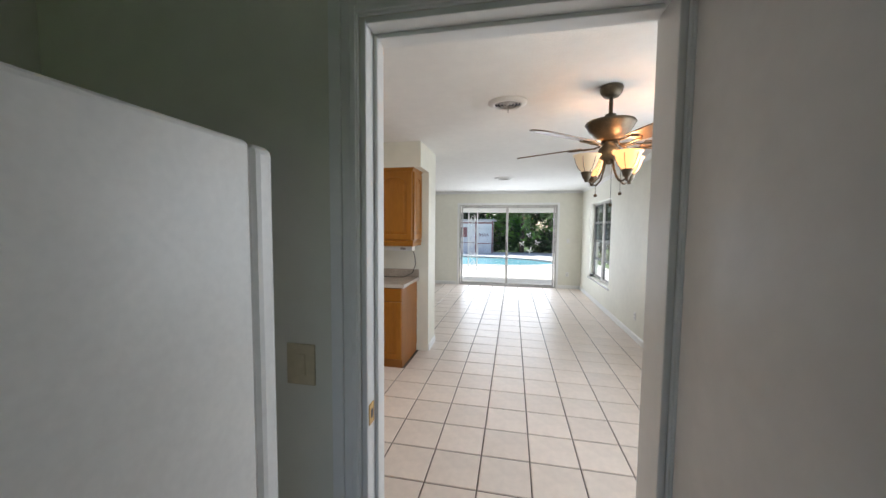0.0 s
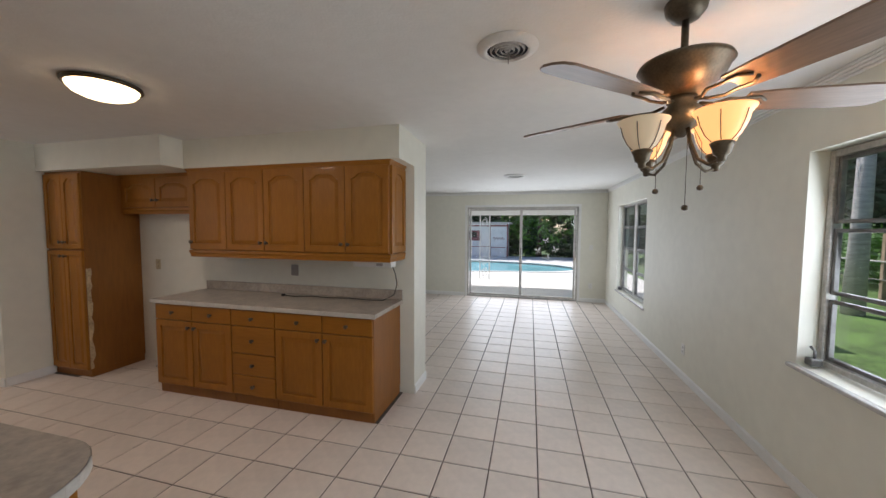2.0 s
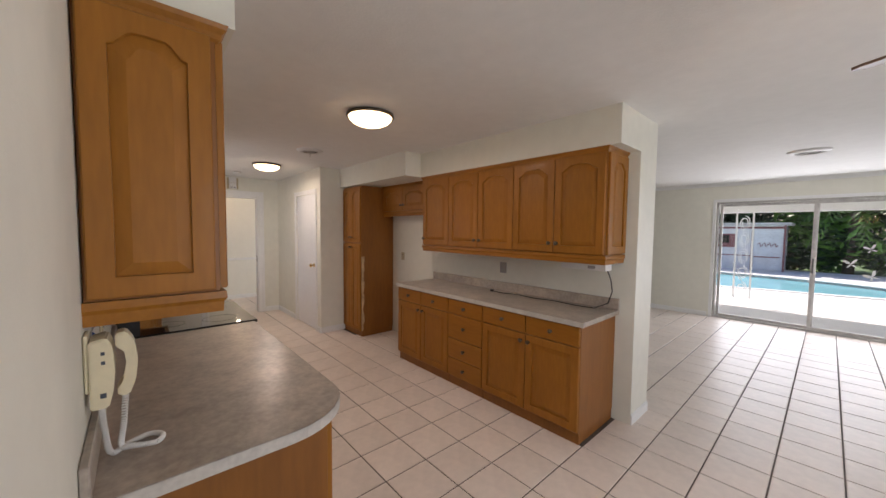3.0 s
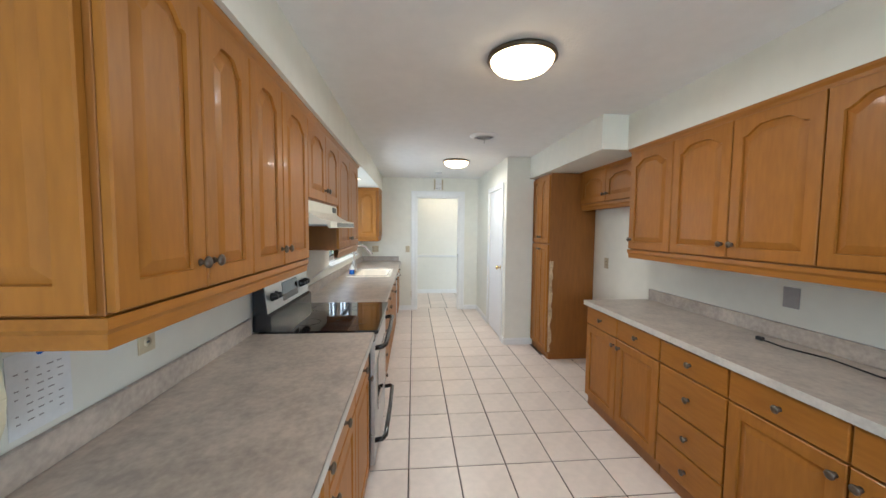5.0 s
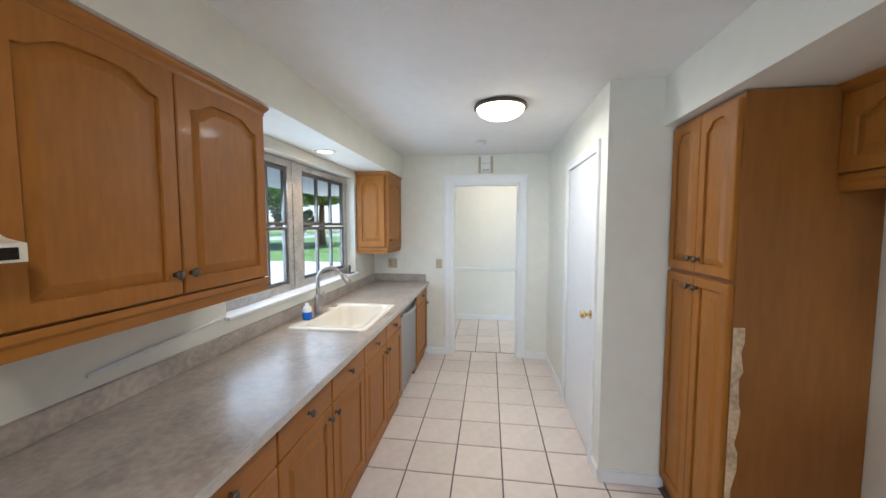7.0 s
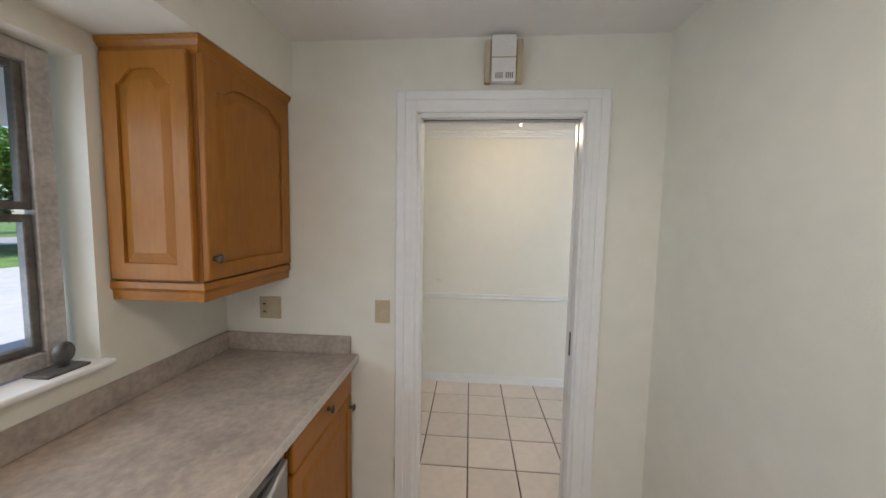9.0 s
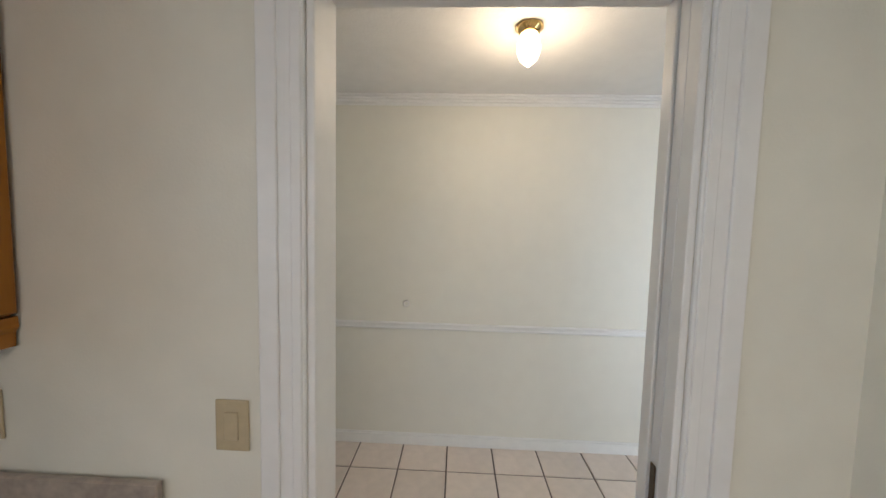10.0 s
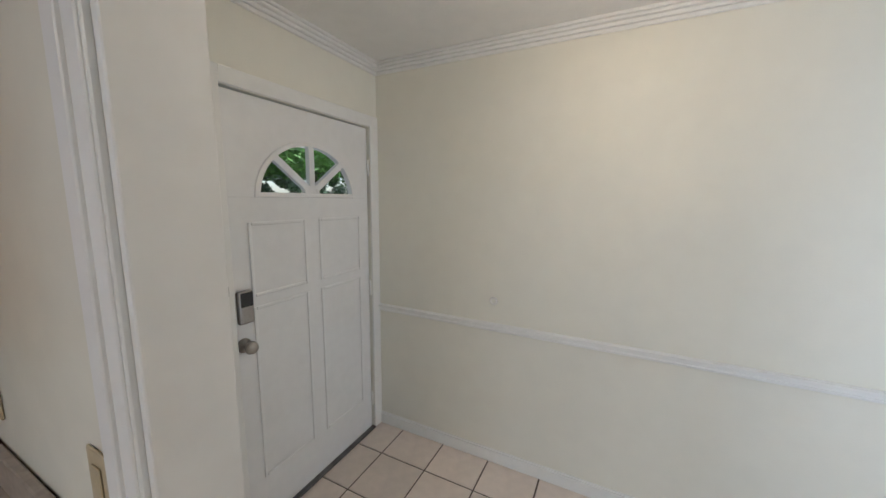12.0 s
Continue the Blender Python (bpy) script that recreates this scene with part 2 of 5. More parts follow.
def tube(bm, pts, r, steps=8, caps=True):
    """A round tube through points; r is a radius or one per point."""
    pts = [Vector(p) for p in pts]
    rs = r if isinstance(r, (list, tuple)) else [r] * len(pts)
    rings, side = [], None
    for i, p in enumerate(pts):
        d = (pts[min(i + 1, len(pts) - 1)] - pts[max(i - 1, 0)]).normalized()
        if side is None:
            side = d.orthogonal().normalized()
        side = (side - d * side.dot(d)).normalized()
        up = d.cross(side)
        rings.append([bm.verts.new(p + rs[i] * (math.cos(2 * math.pi * k / steps) * side + math.sin(2 * math.pi * k / steps) * up)) for k in range(steps)])
    for a, b in zip(rings, rings[1:]):
        for k in range(steps):
            f = bm.faces.new([a[k], a[(k + 1) % steps], b[(k + 1) % steps], b[k]])
            f.smooth = True
    if caps:
        bm.faces.new(rings[0][::-1])
        bm.faces.new(rings[-1])
    return bm


def extrude_outline(bm, pts, lo, hi, axis="y"):
    """A prism over a closed outline of (a, b) pairs, from lo to hi along an axis."""
    def place(p, v):
        return {"y": (p[0], v, p[1]), "x": (v, p[0], p[1]), "z": (p[0], p[1], v)}[axis]
    a, b = [bm.verts.new(place(p, lo)) for p in pts], [bm.verts.new(place(p, hi)) for p in pts]
    bm.faces.new(a)
    bm.faces.new(b[::-1])
    for i in range(len(pts)):
        j = (i + 1) % len(pts)
        bm.faces.new([a[i], b[i], b[j], a[j]])
    return bm


def to_mesh(name, bm, material):
    bmesh.ops.recalc_face_normals(bm, faces=bm.faces)
    me = bpy.data.meshes.new(name)
    bm.to_mesh(me)
    bm.free()
    me.materials.append(material)
    return me


def part(name, bm, material, parent, label=""):
    ob = new(name, to_mesh(name, bm, material))
    ob.parent = parent
    return tagged(ob, label)


def thing(name, label, category, at=(0, 0, 0), turn=0, group=""):
    ob = new(name)
    ob.empty_display_size = 0.1
    ob.matrix_basis = pose(*at, 0, 0, turn)
    return tagged(ob, label, category, group)


def solid(name, bm, material, label, category, group=""):
    return tagged(new(name, to_mesh(name, bm, material)), label, category, group)


def setting(name, bm, material, label=""):
    return tagged(new(name, to_mesh(name, bm, material)), label, kind="structure")


def wall(name, axis, lo, hi, a0, a1, z0, z1, holes, material, label):
    """A wall with thickness from lo to hi across, a0 to a1 along, with rectangular holes (a, b, bottom, top)."""
    bm = bmesh.new()
    cuts = sorted({a0, a1, *[h[0] for h in holes], *[h[1] for h in holes]})
    for u, v in zip(cuts, cuts[1:]):
        inside = sorted([h for h in holes if h[0] <= u + 1e-6 and h[1] >= v - 1e-6], key=lambda h: h[2])
        z = z0
        spans = []
        for h in inside:
            if h[2] > z:
                spans.append((z, h[2]))
            z = h[3]
        if z1 > z:
            spans.append((z, z1))
        for p, q in spans:
            box(bm, (u, lo, p) if axis == "x" else (lo, u, p), (v, hi, q) if axis == "x" else (hi, v, q))
    return setting(name, bm, material, label)

# ---- the house shell ----


CEIL = 2.44
bm = bmesh.new()
box(bm, (-6.135, 1.8, -0.12), (2.75, 10.0, -0.006))
box(bm, (-7.89, 1.9, -0.12), (-6.135, 4.93, -0.006))
box(bm, (-0.6, -1.2, -0.12), (2.75, 1.8, -0.006))
floor = setting("floor", bm, M_GROUT, "brown grout bed under cream ceramic floor tiles")
setting("ceiling", slab((-11.2, -1.3, CEIL), (2.78, 10.12, CEIL + 0.12)), M_CEIL, "white textured ceiling")

wall("wall_south", "x", 1.85, 1.975, -6.135, 2.58, 0, CEIL, [(0.515, 1.285, 0, 2.06), (-5.40, -3.55, 1.075, 2.10)], M_WALL, "cream painted wall with a kitchen window and a doorway")
wall("wall_east", "y", 2.58, 2.76, -1.2, 10.12, 0, CEIL, [(2.55, 4.48, 0.77, 2.055), (7.42, 9.03, 0.46, 2.045)], M_WALL, "cream painted outside wall with two deep windows")
wall("wall_north", "x", 9.985, 10.12, -6.135, 2.58, 0, CEIL, [(-0.47, 2.0, 0, 2.10)], M_WALL, "cream painted wall with a sliding glass door")
wall("wall_divider", "x", 5.0, 5.36, -6.0, -0.073, 0, CEIL, [], M_WALL, "cream wall between kitchen and living room")
wall("wall_kitchen_end", "y", -6.135, -6.015, 1.975, 5.0, 0, CEIL, [(2.965, 3.75, 0, 2.10)], M_WALL, "cream wall with a cased pocket door opening")
wall("wall_living_west", "y", -5.9, -5.78, 7.8, 9.985, 0, CEIL, [], M_WALL, "cream living room wall")
bm = bmesh.new()
for lo, hi in (((-4.10, 4.098, 0), (-4.024, 5.0, CEIL)),):
    box(bm, lo, hi)
for lo, hi in (((-6.015, 4.098, 0), (-5.01, 4.19, CEIL)), ((-4.22, 4.098, 0), (-4.10, 4.19, CEIL)), ((-5.01, 4.098, 2.075), (-4.22, 4.19, CEIL))):
    box(bm, lo, hi)
setting("wall_closet", bm, M_WALL, "cream closet wall beside the pantry")
bm = bmesh.new()
box(bm, (-6.015, 1.975, 2.18), (-0.385, 2.345, CEIL))
setting("soffit_south", bm, M_WALL, "cream boxed soffit above the wall cabinets")
bm = bmesh.new()
box(bm, (-2.33, 4.62, 2.165), (-0.073, 5.0, CEIL))
box(bm, (-4.024, 4.40, 2.165), (-2.33, 5.0, CEIL))
setting("soffit_north", bm, M_WALL, "cream boxed soffit, deeper above the fridge bay")

# room where the walk begins
wall("wall_utility_west", "y", -0.7, -0.6, -1.3, 1.85, 0, CEIL, [], M_WHITE_WALL, "plain wall of the utility room")
wall("wall_utility_south", "x", -1.3, -1.2, -0.6, 2.58, 0, CEIL, [(0.2, 1.9, 0.9, 2.0)], M_WHITE_WALL, "plain wall of the utility room")

# foyer and hall
wall("wall_foyer_west", "y", -7.80, -7.678, 1.95, 4.98, 0, CEIL, [], M_WHITE_WALL, "cream foyer wall with chair rail")
wall("wall_foyer_south", "x", 1.97, 2.108, -7.678, -6.135, 0, CEIL, [(-7.603, -6.673, 0, 2.05)], M_WHITE_WALL, "cream foyer wall with the front door")
wall("wall_hall_side", "y", -9.03, -8.91, 3.6, 5.92, 0, CEIL, [], M_WHITE_WALL, "cream hallway wall")
wall("wall_hall_north", "x", 5.92, 6.04, -9.03, -6.0, 0, CEIL, [(-8.39, -7.59, 0, 2.04)], M_WHITE_WALL, "cream hallway wall with a bathroom doorway")
wall("wall_hall_south", "x", 3.5, 3.6, -9.03, -7.80, 0, CEIL, [], M_WHITE_WALL, "hallway end wall")
wall("wall_bath_north", "x", 7.7, 7.8, -9.41, -6.0, 0, CEIL, [], M_WHITE_WALL, "bathroom wall")
wall("wall_bath_west", "y", -9.41, -9.31, 6.04, 7.8, 0, CEIL, [], M_WHITE_WALL, "bathroom wall")
# the hole is an added opening, unseen, made to admit the hall fill
wall("wall_bath_east", "y", -6.0, -5.9, 5.36, 7.8, 0, CEIL, [(5.38, 5.9, 0, 2.1)], M_WHITE_WALL, "hall end wall")

# ---- cabinets ----


def door_outline(w, h, stile, arch, n=14):
    """The inner outline of a door's frame, counter-clockwise, and the matching outer one."""
    inner, outer = [], []
    xi, top = w / 2 - stile, h - stile - arch

    def add(a, b, c, d):
        inner.append((a, b))
        outer.append((c, d))
    add(-xi, stile, -w / 2, 0)
    add(xi, stile, w / 2, 0)
    add(xi, top, w / 2, top)
    for k in range(n + 1):
        u = 1 - 2 * k / n
        s = min(1, max(0, (abs(u) - 0.42) / 0.5))
        rise = 0.72 * (1 - s * s * (3 - 2 * s)) + 0.28 * (1 - u * u)
        add(xi * u, top + arch * rise if arch else top, w / 2 * u, h)
    add(-xi, top, -w / 2, top)
    return inner, outer


def strip(bm, a, b):
    for i in range(len(a)):
        j = (i + 1) % len(a)
        bm.faces.new([a[i], a[j], b[j], b[i]])


def cabinet_door(w, h, arch, material):
    """The frame and the raised panel of a cabinet door, facing -y, its lower edge at z = 0."""
    t, stile = 0.021, 0.058 if w > 0.28 else 0.046
    inner, outer = door_outline(w, h, stile, arch)

    def ring(bm, pts, y, sx=1.0, sz=1.0):
        return [bm.verts.new((p[0] * sx, y, h / 2 + (p[1] - h / 2) * sz)) for p in pts]
    bm = bmesh.new()
    e = 1 - 0.008 / w
    loops = [ring(bm, outer, 0), ring(bm, outer, -t + 0.004), ring(bm, outer, -t, e, 1 - 0.008 / h), ring(bm, inner, -t), ring(bm, inner, -t + 0.010, 0.985, 0.992)]
    for a, b in zip(loops, loops[1:]):
        strip(bm, a, b)
    bm.faces.new(loops[0][::-1])
    frame_me = to_mesh("cabinet_door", bm, material)
    bm = bmesh.new()
    k, kz = 1 - 0.075 / (w - 2 * stile), 1 - 0.075 / (h - 2 * stile)
    loops = [ring(bm, inner, -t + 0.011), ring(bm, inner, -t + 0.011, 0.97, 0.985), ring(bm, inner, -t + 0.001, k, kz)]
    for a, b in zip(loops, loops[1:]):
        strip(bm, a, b)
    bm.faces.new(loops[-1])
    return frame_me, to_mesh("panel", bm, material)


def knob_mesh():
    bm = bmesh.new()
    lathe(bm, [(0, 0), (0.011, 0), (0.0065, 0.006), (0.0065, 0.014), (0.016, 0.018), (0.0175, 0.023), (0.012, 0.028), (0, 0.030)], steps=12, turn=pose(0, 0, 0, 90, 0, 0))
    return to_mesh("knob", bm, M_KNOB)


KNOB = knob_mesh()
MADE = {}


def hang_door(parent, x, z, w, h, arch, knob_at=None, y=0.0, turn=0):
    """A door leaf on a cabinet, with its panel and knob as pieces of their own."""
    key = (round(w, 3), round(h, 3), round(arch, 3))
    if key not in MADE:
        MADE[key] = cabinet_door(w, h, arch, M_OAK)
    leaf = new("cabinet_door", MADE[key][0])
    leaf.parent = parent
    leaf.matrix_basis = pose(x, y, z, 0, 0, turn)
    panel = new("panel", MADE[key][1])
    panel.parent = leaf
    if knob_at:
        k = new("knob", KNOB)
        k.parent = leaf
        k.location = (knob_at[0], -0.021, knob_at[1])
    return leaf


def hang_drawer(parent, x, z, w, h):
    bm = bmesh.new()
    box(bm, (-w / 2, -0.021, 0), (w / 2, 0, h), 0.006, 2)
    d = part("drawer_front", bm, M_OAKH, parent)
    d.location = (x, 0, z)
    k = new("knob", KNOB)
    k.parent = d
    k.location = (0, -0.021, h / 2)
    return d


def moulding(bm, x0, x1, depth, z, prof, left, right):
    """A moulding along the front (-y) and, where asked, round the ends; prof: (out, up) pairs."""
    for (a, b), (c, d) in zip(prof, prof[1:]):
        pts = []
        for o, u in ((a, b), (c, d)):
            pts.append([(x0 - (o if left else 0), 0, z + u), (x0 - (o if left else 0), -depth - o, z + u), (x1 + (o if right else 0), -depth - o, z + u), (x1 + (o if right else 0), 0, z + u)])
        p, q = [[bm.verts.new(v) for v in r] for r in pts]
        for i in range(3):
            if (i == 0 and not left) or (i == 2 and not right):
                continue
            bm.faces.new([p[i], p[i + 1], q[i + 1], q[i]])
    bmesh.ops.remove_doubles(bm, verts=bm.verts, dist=0.0004)


CROWN = [(0, -0.03), (0.008, -0.022), (0.010, -0.006), (0.022, 0.008), (0.026, 0.022), (0.0, 0.022)]
RAIL = [(0.0, 0.0), (0.014, 0.0), (0.016, -0.022), (0.008, -0.034), (0.006, -0.066), (-0.02, -0.066), (-0.02, 0.0)]


def wall_cabinet(x, y, z0, z1, depth, widths, turn, label, arch=0.05, ends=(False, False), rail=True, knobs=None, rail_z=0.0, side_panel=0):
    """A wall unit: body, doors, crown and light rail. x: its middle, y: the wall; turn 0 faces -y, 180 faces +y."""
    w = sum(widths)
    cab = thing("wall_cabinet", label, "cabinet", (x, y, z0), turn, "wall cabinets")
    h = z1 - z0
    part("cabinet_body", slab((-w / 2, -depth + 0.001, 0), (w / 2, -0.003, h), 0.0015), M_OAKSIDE, cab)
    u = -w / 2
    for i, dw in enumerate(widths):
        side = (1 if i % 2 == 0 else -1) if knobs is None else knobs[i]
        hang_door(cab, u + dw / 2, 0.008, dw - 0.006, h - 0.03, arch, (side * (dw / 2 - 0.033), 0.075), -depth)
        u += dw
    bm = bmesh.new()
    moulding(bm, -w / 2, w / 2, depth + 0.008, h, CROWN, *ends)
    part("crown", bm, M_OAKH, cab)
    if rail:
        bm = bmesh.new()
        moulding(bm, -w / 2, w / 2, depth, 0.0, RAIL, *ends)
        part("light_rail", bm, M_OAKH, cab)
    if side_panel:
        hang_door(cab, side_panel * w / 2, 0.008, depth - 0.02, h - 0.03, arch * 0.9, None, -depth / 2, 90 * side_panel)
    return cab


def base_cabinet(x, y, depth, columns, turn, label, z1=0.875, toe=0.0, body_top=None):
    """A floor unit; columns: (width, kind), kind 'd' drawer over door, '4' four drawers, 'D' door alone, 's' false front over door."""
    w = sum(c[0] for c in columns)
    cab = thing("base_cabinet", label, "cabinet", (x, y, 0), turn, "base cabinets")
    part("cabinet_body", slab((-w / 2, -depth + 0.001, 0.085), (w / 2, -0.003, body_top or z1), 0.0015), M_OAKSIDE, cab)
    part("plinth", slab((-w / 2 + 0.002, -depth + 0.012 + toe, 0), (w / 2 - 0.002, -0.01, 0.0845), 0.002), M_OAKSIDE, cab)
    u, n = -w / 2, 0
    for cw, kind in columns:
        c = u + cw / 2
        if kind == "4":
            zs = [0.10, 0.285, 0.48, 0.725]
            for a, b in zip(zs, zs[1:] + [z1 - 0.004]):
                d = hang_drawer(cab, c, a, cw - 0.008, b - a - 0.008)
                d.location.y = -depth
        else:
            side = 1 if n % 2 == 0 else -1
            n += 1
            top = z1 - 0.004 if kind == "D" else 0.717
            hang_door(cab, c, 0.10, cw - 0.008, top - 0.10, 0.0, (side * (cw / 2 - 0.035), top - 0.155), -depth)
            if kind != "D":
                d = hang_drawer(cab, c, 0.725, cw - 0.008, z1 - 0.733)
                d.location.y = -depth
        u += cw
    return cab


MAPLE = "honey maple wall cabinet with arched raised-panel doors"
# north run, fronts to the south
wall_cabinet(-2.08, 5.0, 1.365, 2.145, 0.345, [0.45], 0, "narrow honey maple wall cabinet beside the fridge bay", knobs=[-1], ends=(True, False))
wall_cabinet(-1.425, 5.0, 1.365, 2.145, 0.345, [0.43, 0.43], 0, MAPLE + " above the counter")
wall_cabinet(-0.585, 5.0, 1.365, 2.145, 0.345, [0.41, 0.41], 0, "honey maple wall cabinet with an arched end panel", ends=(False, True), side_panel=1)
wall_cabinet(-2.975, 5.0, 1.80, 2.145, 0.165, [0.505, 0.505], 0, "shallow honey maple cabinet above the empty fridge bay", arch=0.045)
base_cabinet(-2.03, 5.0, 0.58, [(0.44, "d"), (0.44, "d")], 0, "honey maple base cabinet with drawers over doors")
base_cabinet(-1.36, 5.0, 0.58, [(0.455, "4")], 0, "honey maple base cabinet with a stack of four drawers")
base_cabinet(-0.673, 5.0, 0.58, [(0.46, "d"), (0.456, "d")], 0, "honey maple base cabinet beside the wall end")

pantry = thing("pantry_cabinet", "tall honey maple pantry with a scuffed bare front edge", "cabinet", (-3.75, 5.0, 0))
part("cabinet_body", slab((-0.27, -0.535, 0.07), (0.27, -0.003, 2.16), 0.002), M_OAKSIDE, pantry)
part("plinth", slab((-0.268, -0.525, 0), (0.268, -0.01, 0.0695), 0.002), M_OAKSIDE, pantry)
for s in (-1, 1):
    hang_door(pantry, s * 0.131, 0.085, 0.258, 1.255, 0.0, (-s * 0.10, 1.20), -0.535)
    hang_door(pantry, s * 0.131, 1.36, 0.258, 0.775, 0.045, (-s * 0.10, 0.07), -0.535)
bm = bmesh.new()
rng = random.Random(4)
zz = 0.09
left, right = [], []
while zz < 1.22:
    left.append((-0.5345, zz))
    right.append((-0.5345 + rng.uniform(0.018, 0.05), zz))
    zz += rng.uniform(0.03, 0.09)
extrude_outline(bm, left + right[::-1], 0.2705, 0.2715, "x")
part("scuffed_edge", bm, M_RAW, pantry, "pale bare patch where varnish is rubbed off")

# south run, fronts to the north
wall_cabinet(-0.695, 1.975, 1.34, 2.155, 0.315, [0.31, 0.29], 180, MAPLE + " at the counter end", ends=(True, False), side_panel=0)
hang_door(bpy.data.objects["wall_cabinet.004"], -0.302, 0.008, 0.29, 0.785, 0.045, None, -0.155, -90)
wall_cabinet(-1.34, 1.975, 1.34, 2.155, 0.315, [0.31, 0.38], 180, MAPLE + " beside the range hood")
wall_cabinet(-2.08, 1.975, 1.685, 2.155, 0.315, [0.395, 0.395], 180, "short honey maple cabinet above the range hood", arch=0.045, rail=False)
wall_cabinet(-2.96, 1.975, 1.34, 2.155, 0.315, [0.485, 0.485], 180, MAPLE + " beside the kitchen window", ends=(False, True))
wall_cabinet(-5.735, 1.975, 1.36, 2.155, 0.335, [0.55], 180, "small honey maple corner cabinet beside the window", ends=(True, False), knobs=[-1])
hang_door(bpy.data.objects["wall_cabinet.008"], -0.277, 0.008, 0.31, 0.765, 0.05, None, -0.165, -90)
base_cabinet(-1.0, 1.975, 0.655, [(0.33, "D"), (0.47, "d"), (0.48, "d")], 180, "honey maple base cabinet under the counter end")
base_cabinet(-2.735, 1.975, 0.655, [(0.47, "4")], 180, "honey maple base cabinet with four drawers beside the range")
base_cabinet(-3.41, 1.975, 0.655, [(0.44, "d"), (0.44, "d")], 180, "honey maple base cabinet with drawers over doors")
base_cabinet(-4.305, 1.975, 0.655, [(0.455, "s"), (0.455, "s")], 180, "honey maple sink cabinet with false drawer fronts", body_top=0.70)
base_cabinet(-5.695, 1.975, 0.655, [(0.58, "d")], 180, "narrow honey maple base cabinet beside the dishwasher")


def counter(name, label, x0, x1, yb, yf, cut=None, round_end=0, sgn=1):
    """A laminate worktop with a pale edge strip and an upstand along the wall; yf is the front, sgn its side of the wall."""
    top = thing(name, label, "countertop", ((x0 + x1) / 2, yb, 0.8755))
    c = (x0 + x1) / 2
    a, b, d = x0 - c, x1 - c, yf - yb
    bm = bmesh.new()
    if round_end:
        r, pts = round_end, [(a, 0.001 * sgn), (b, 0.001 * sgn)]
        pts += [(b - r + r * math.cos(t * math.pi / 16), d - sgn * r + sgn * r * math.sin(t * math.pi / 16)) for t in range(9)]
        pts += [(a, d)]
        extrude_outline(bm, pts, 0, 0.036, "z")
    elif cut:
        cx0, cx1, cy0, cy1 = cut[0] - c, cut[1] - c, cut[2] - yb, cut[3] - yb
        for lo, hi in (((a, 0.001, 0), (cx0, d, 0.036)), ((cx1, 0.001, 0), (b, d, 0.036)), ((cx0, 0.001, 0), (cx1, cy0, 0.036)), ((cx0, cy1, 0), (cx1, d, 0.036))):
            box(bm, lo, hi)
    else:
        box(bm, (a, 0.001 * sgn, 0), (b, d, 0.036), 0.002)
    part("worktop", bm, M_LAM, top)
    bm = bmesh.new()
    if round_end:
        e = [(b, 0.002 * sgn)] + pts[2:]
        for p, q in zip(e, e[1:]):
            n = Vector((q[1] - p[1], -(q[0] - p[0]), 0)).normalized() * -0.003 * -sgn
            vs = [bm.verts.new((s[0] + k * n.x, s[1] + k * n.y, z)) for s, k in ((p, 1), (q, 1)) for z in (-0.002, 0.034)]
            bm.faces.new([vs[0], vs[2], vs[3], vs[1]])
    else:
        box(bm, (a, d, -0.002), (b, d + 0.003 * sgn, 0.035))
    part("edge_strip", bm, M_LAMEDGE, top, "pale worn laminate edge")
    part("upstand", slab((a, 0.001 * sgn, 0.0365), (b, 0.02 * sgn, 0.128), 0.003), M_LAM, top)
    return top


counter("countertop", "grey-tan mottled laminate worktop with a rounded end", -1.668, -0.165, 1.975, 2.675, round_end=0.24)
south_top = counter("countertop", "grey-tan mottled laminate worktop holding the sink", -6.012, -2.488, 1.975, 2.675, cut=(-4.66, -3.98, 2.13, 2.565))
part("end_upstand", slab((-1.76, 0.021, 0.0365), (-1.741, 0.665, 0.128), 0.003), M_LAM, south_top)
north_top = counter("countertop", "grey-tan laminate worktop under the wall cabinets", -2.51, -0.186, 5.0, 4.39, sgn=-1)

# ---- ceiling, trim and openings ----


def casing(name, axis, at, proud, a0, a1, z1, w=0.075, label="white moulded door casing"):
    """Casing round an opening on one face of a wall, of two steps."""
    bm = bmesh.new()
    for d, w0, w1 in ((proud, 0.0, w), (proud * 1.6, w * 0.55, w - 0.004), (proud * 1.35, 0.006, w * 0.28)):
        for lo, hi, za, zb in ((a0 - w1, a0 - w0, 0, z1 + w1), (a1 + w0, a1 + w1, 0, z1 + w1), (a0 - w0, a1 + w0, z1 + w0, z1 + w1)):
            p, q = (lo, at, za), (hi, at + d, zb)
            if axis == "y":
                p, q = (at, lo, za), (at + d, hi, zb)
            box(bm, p, q, 0.002)
    return setting(name, bm, M_TRIM, label)


def skirting(name, runs, label="white painted baseboard"):
    bm = bmesh.new()
    for (x0, y0), (x1, y1), nx, ny in runs:
        box(bm, (x0, y0, 0.0), (x1 + nx * 0.013, y1 + ny * 0.013, 0.075), 0.003)
        box(bm, (x0, y0, 0.075), (x1 + nx * 0.008, y1 + ny * 0.008, 0.088), 0.003)
    return setting(name, bm, M_TRIM, label)


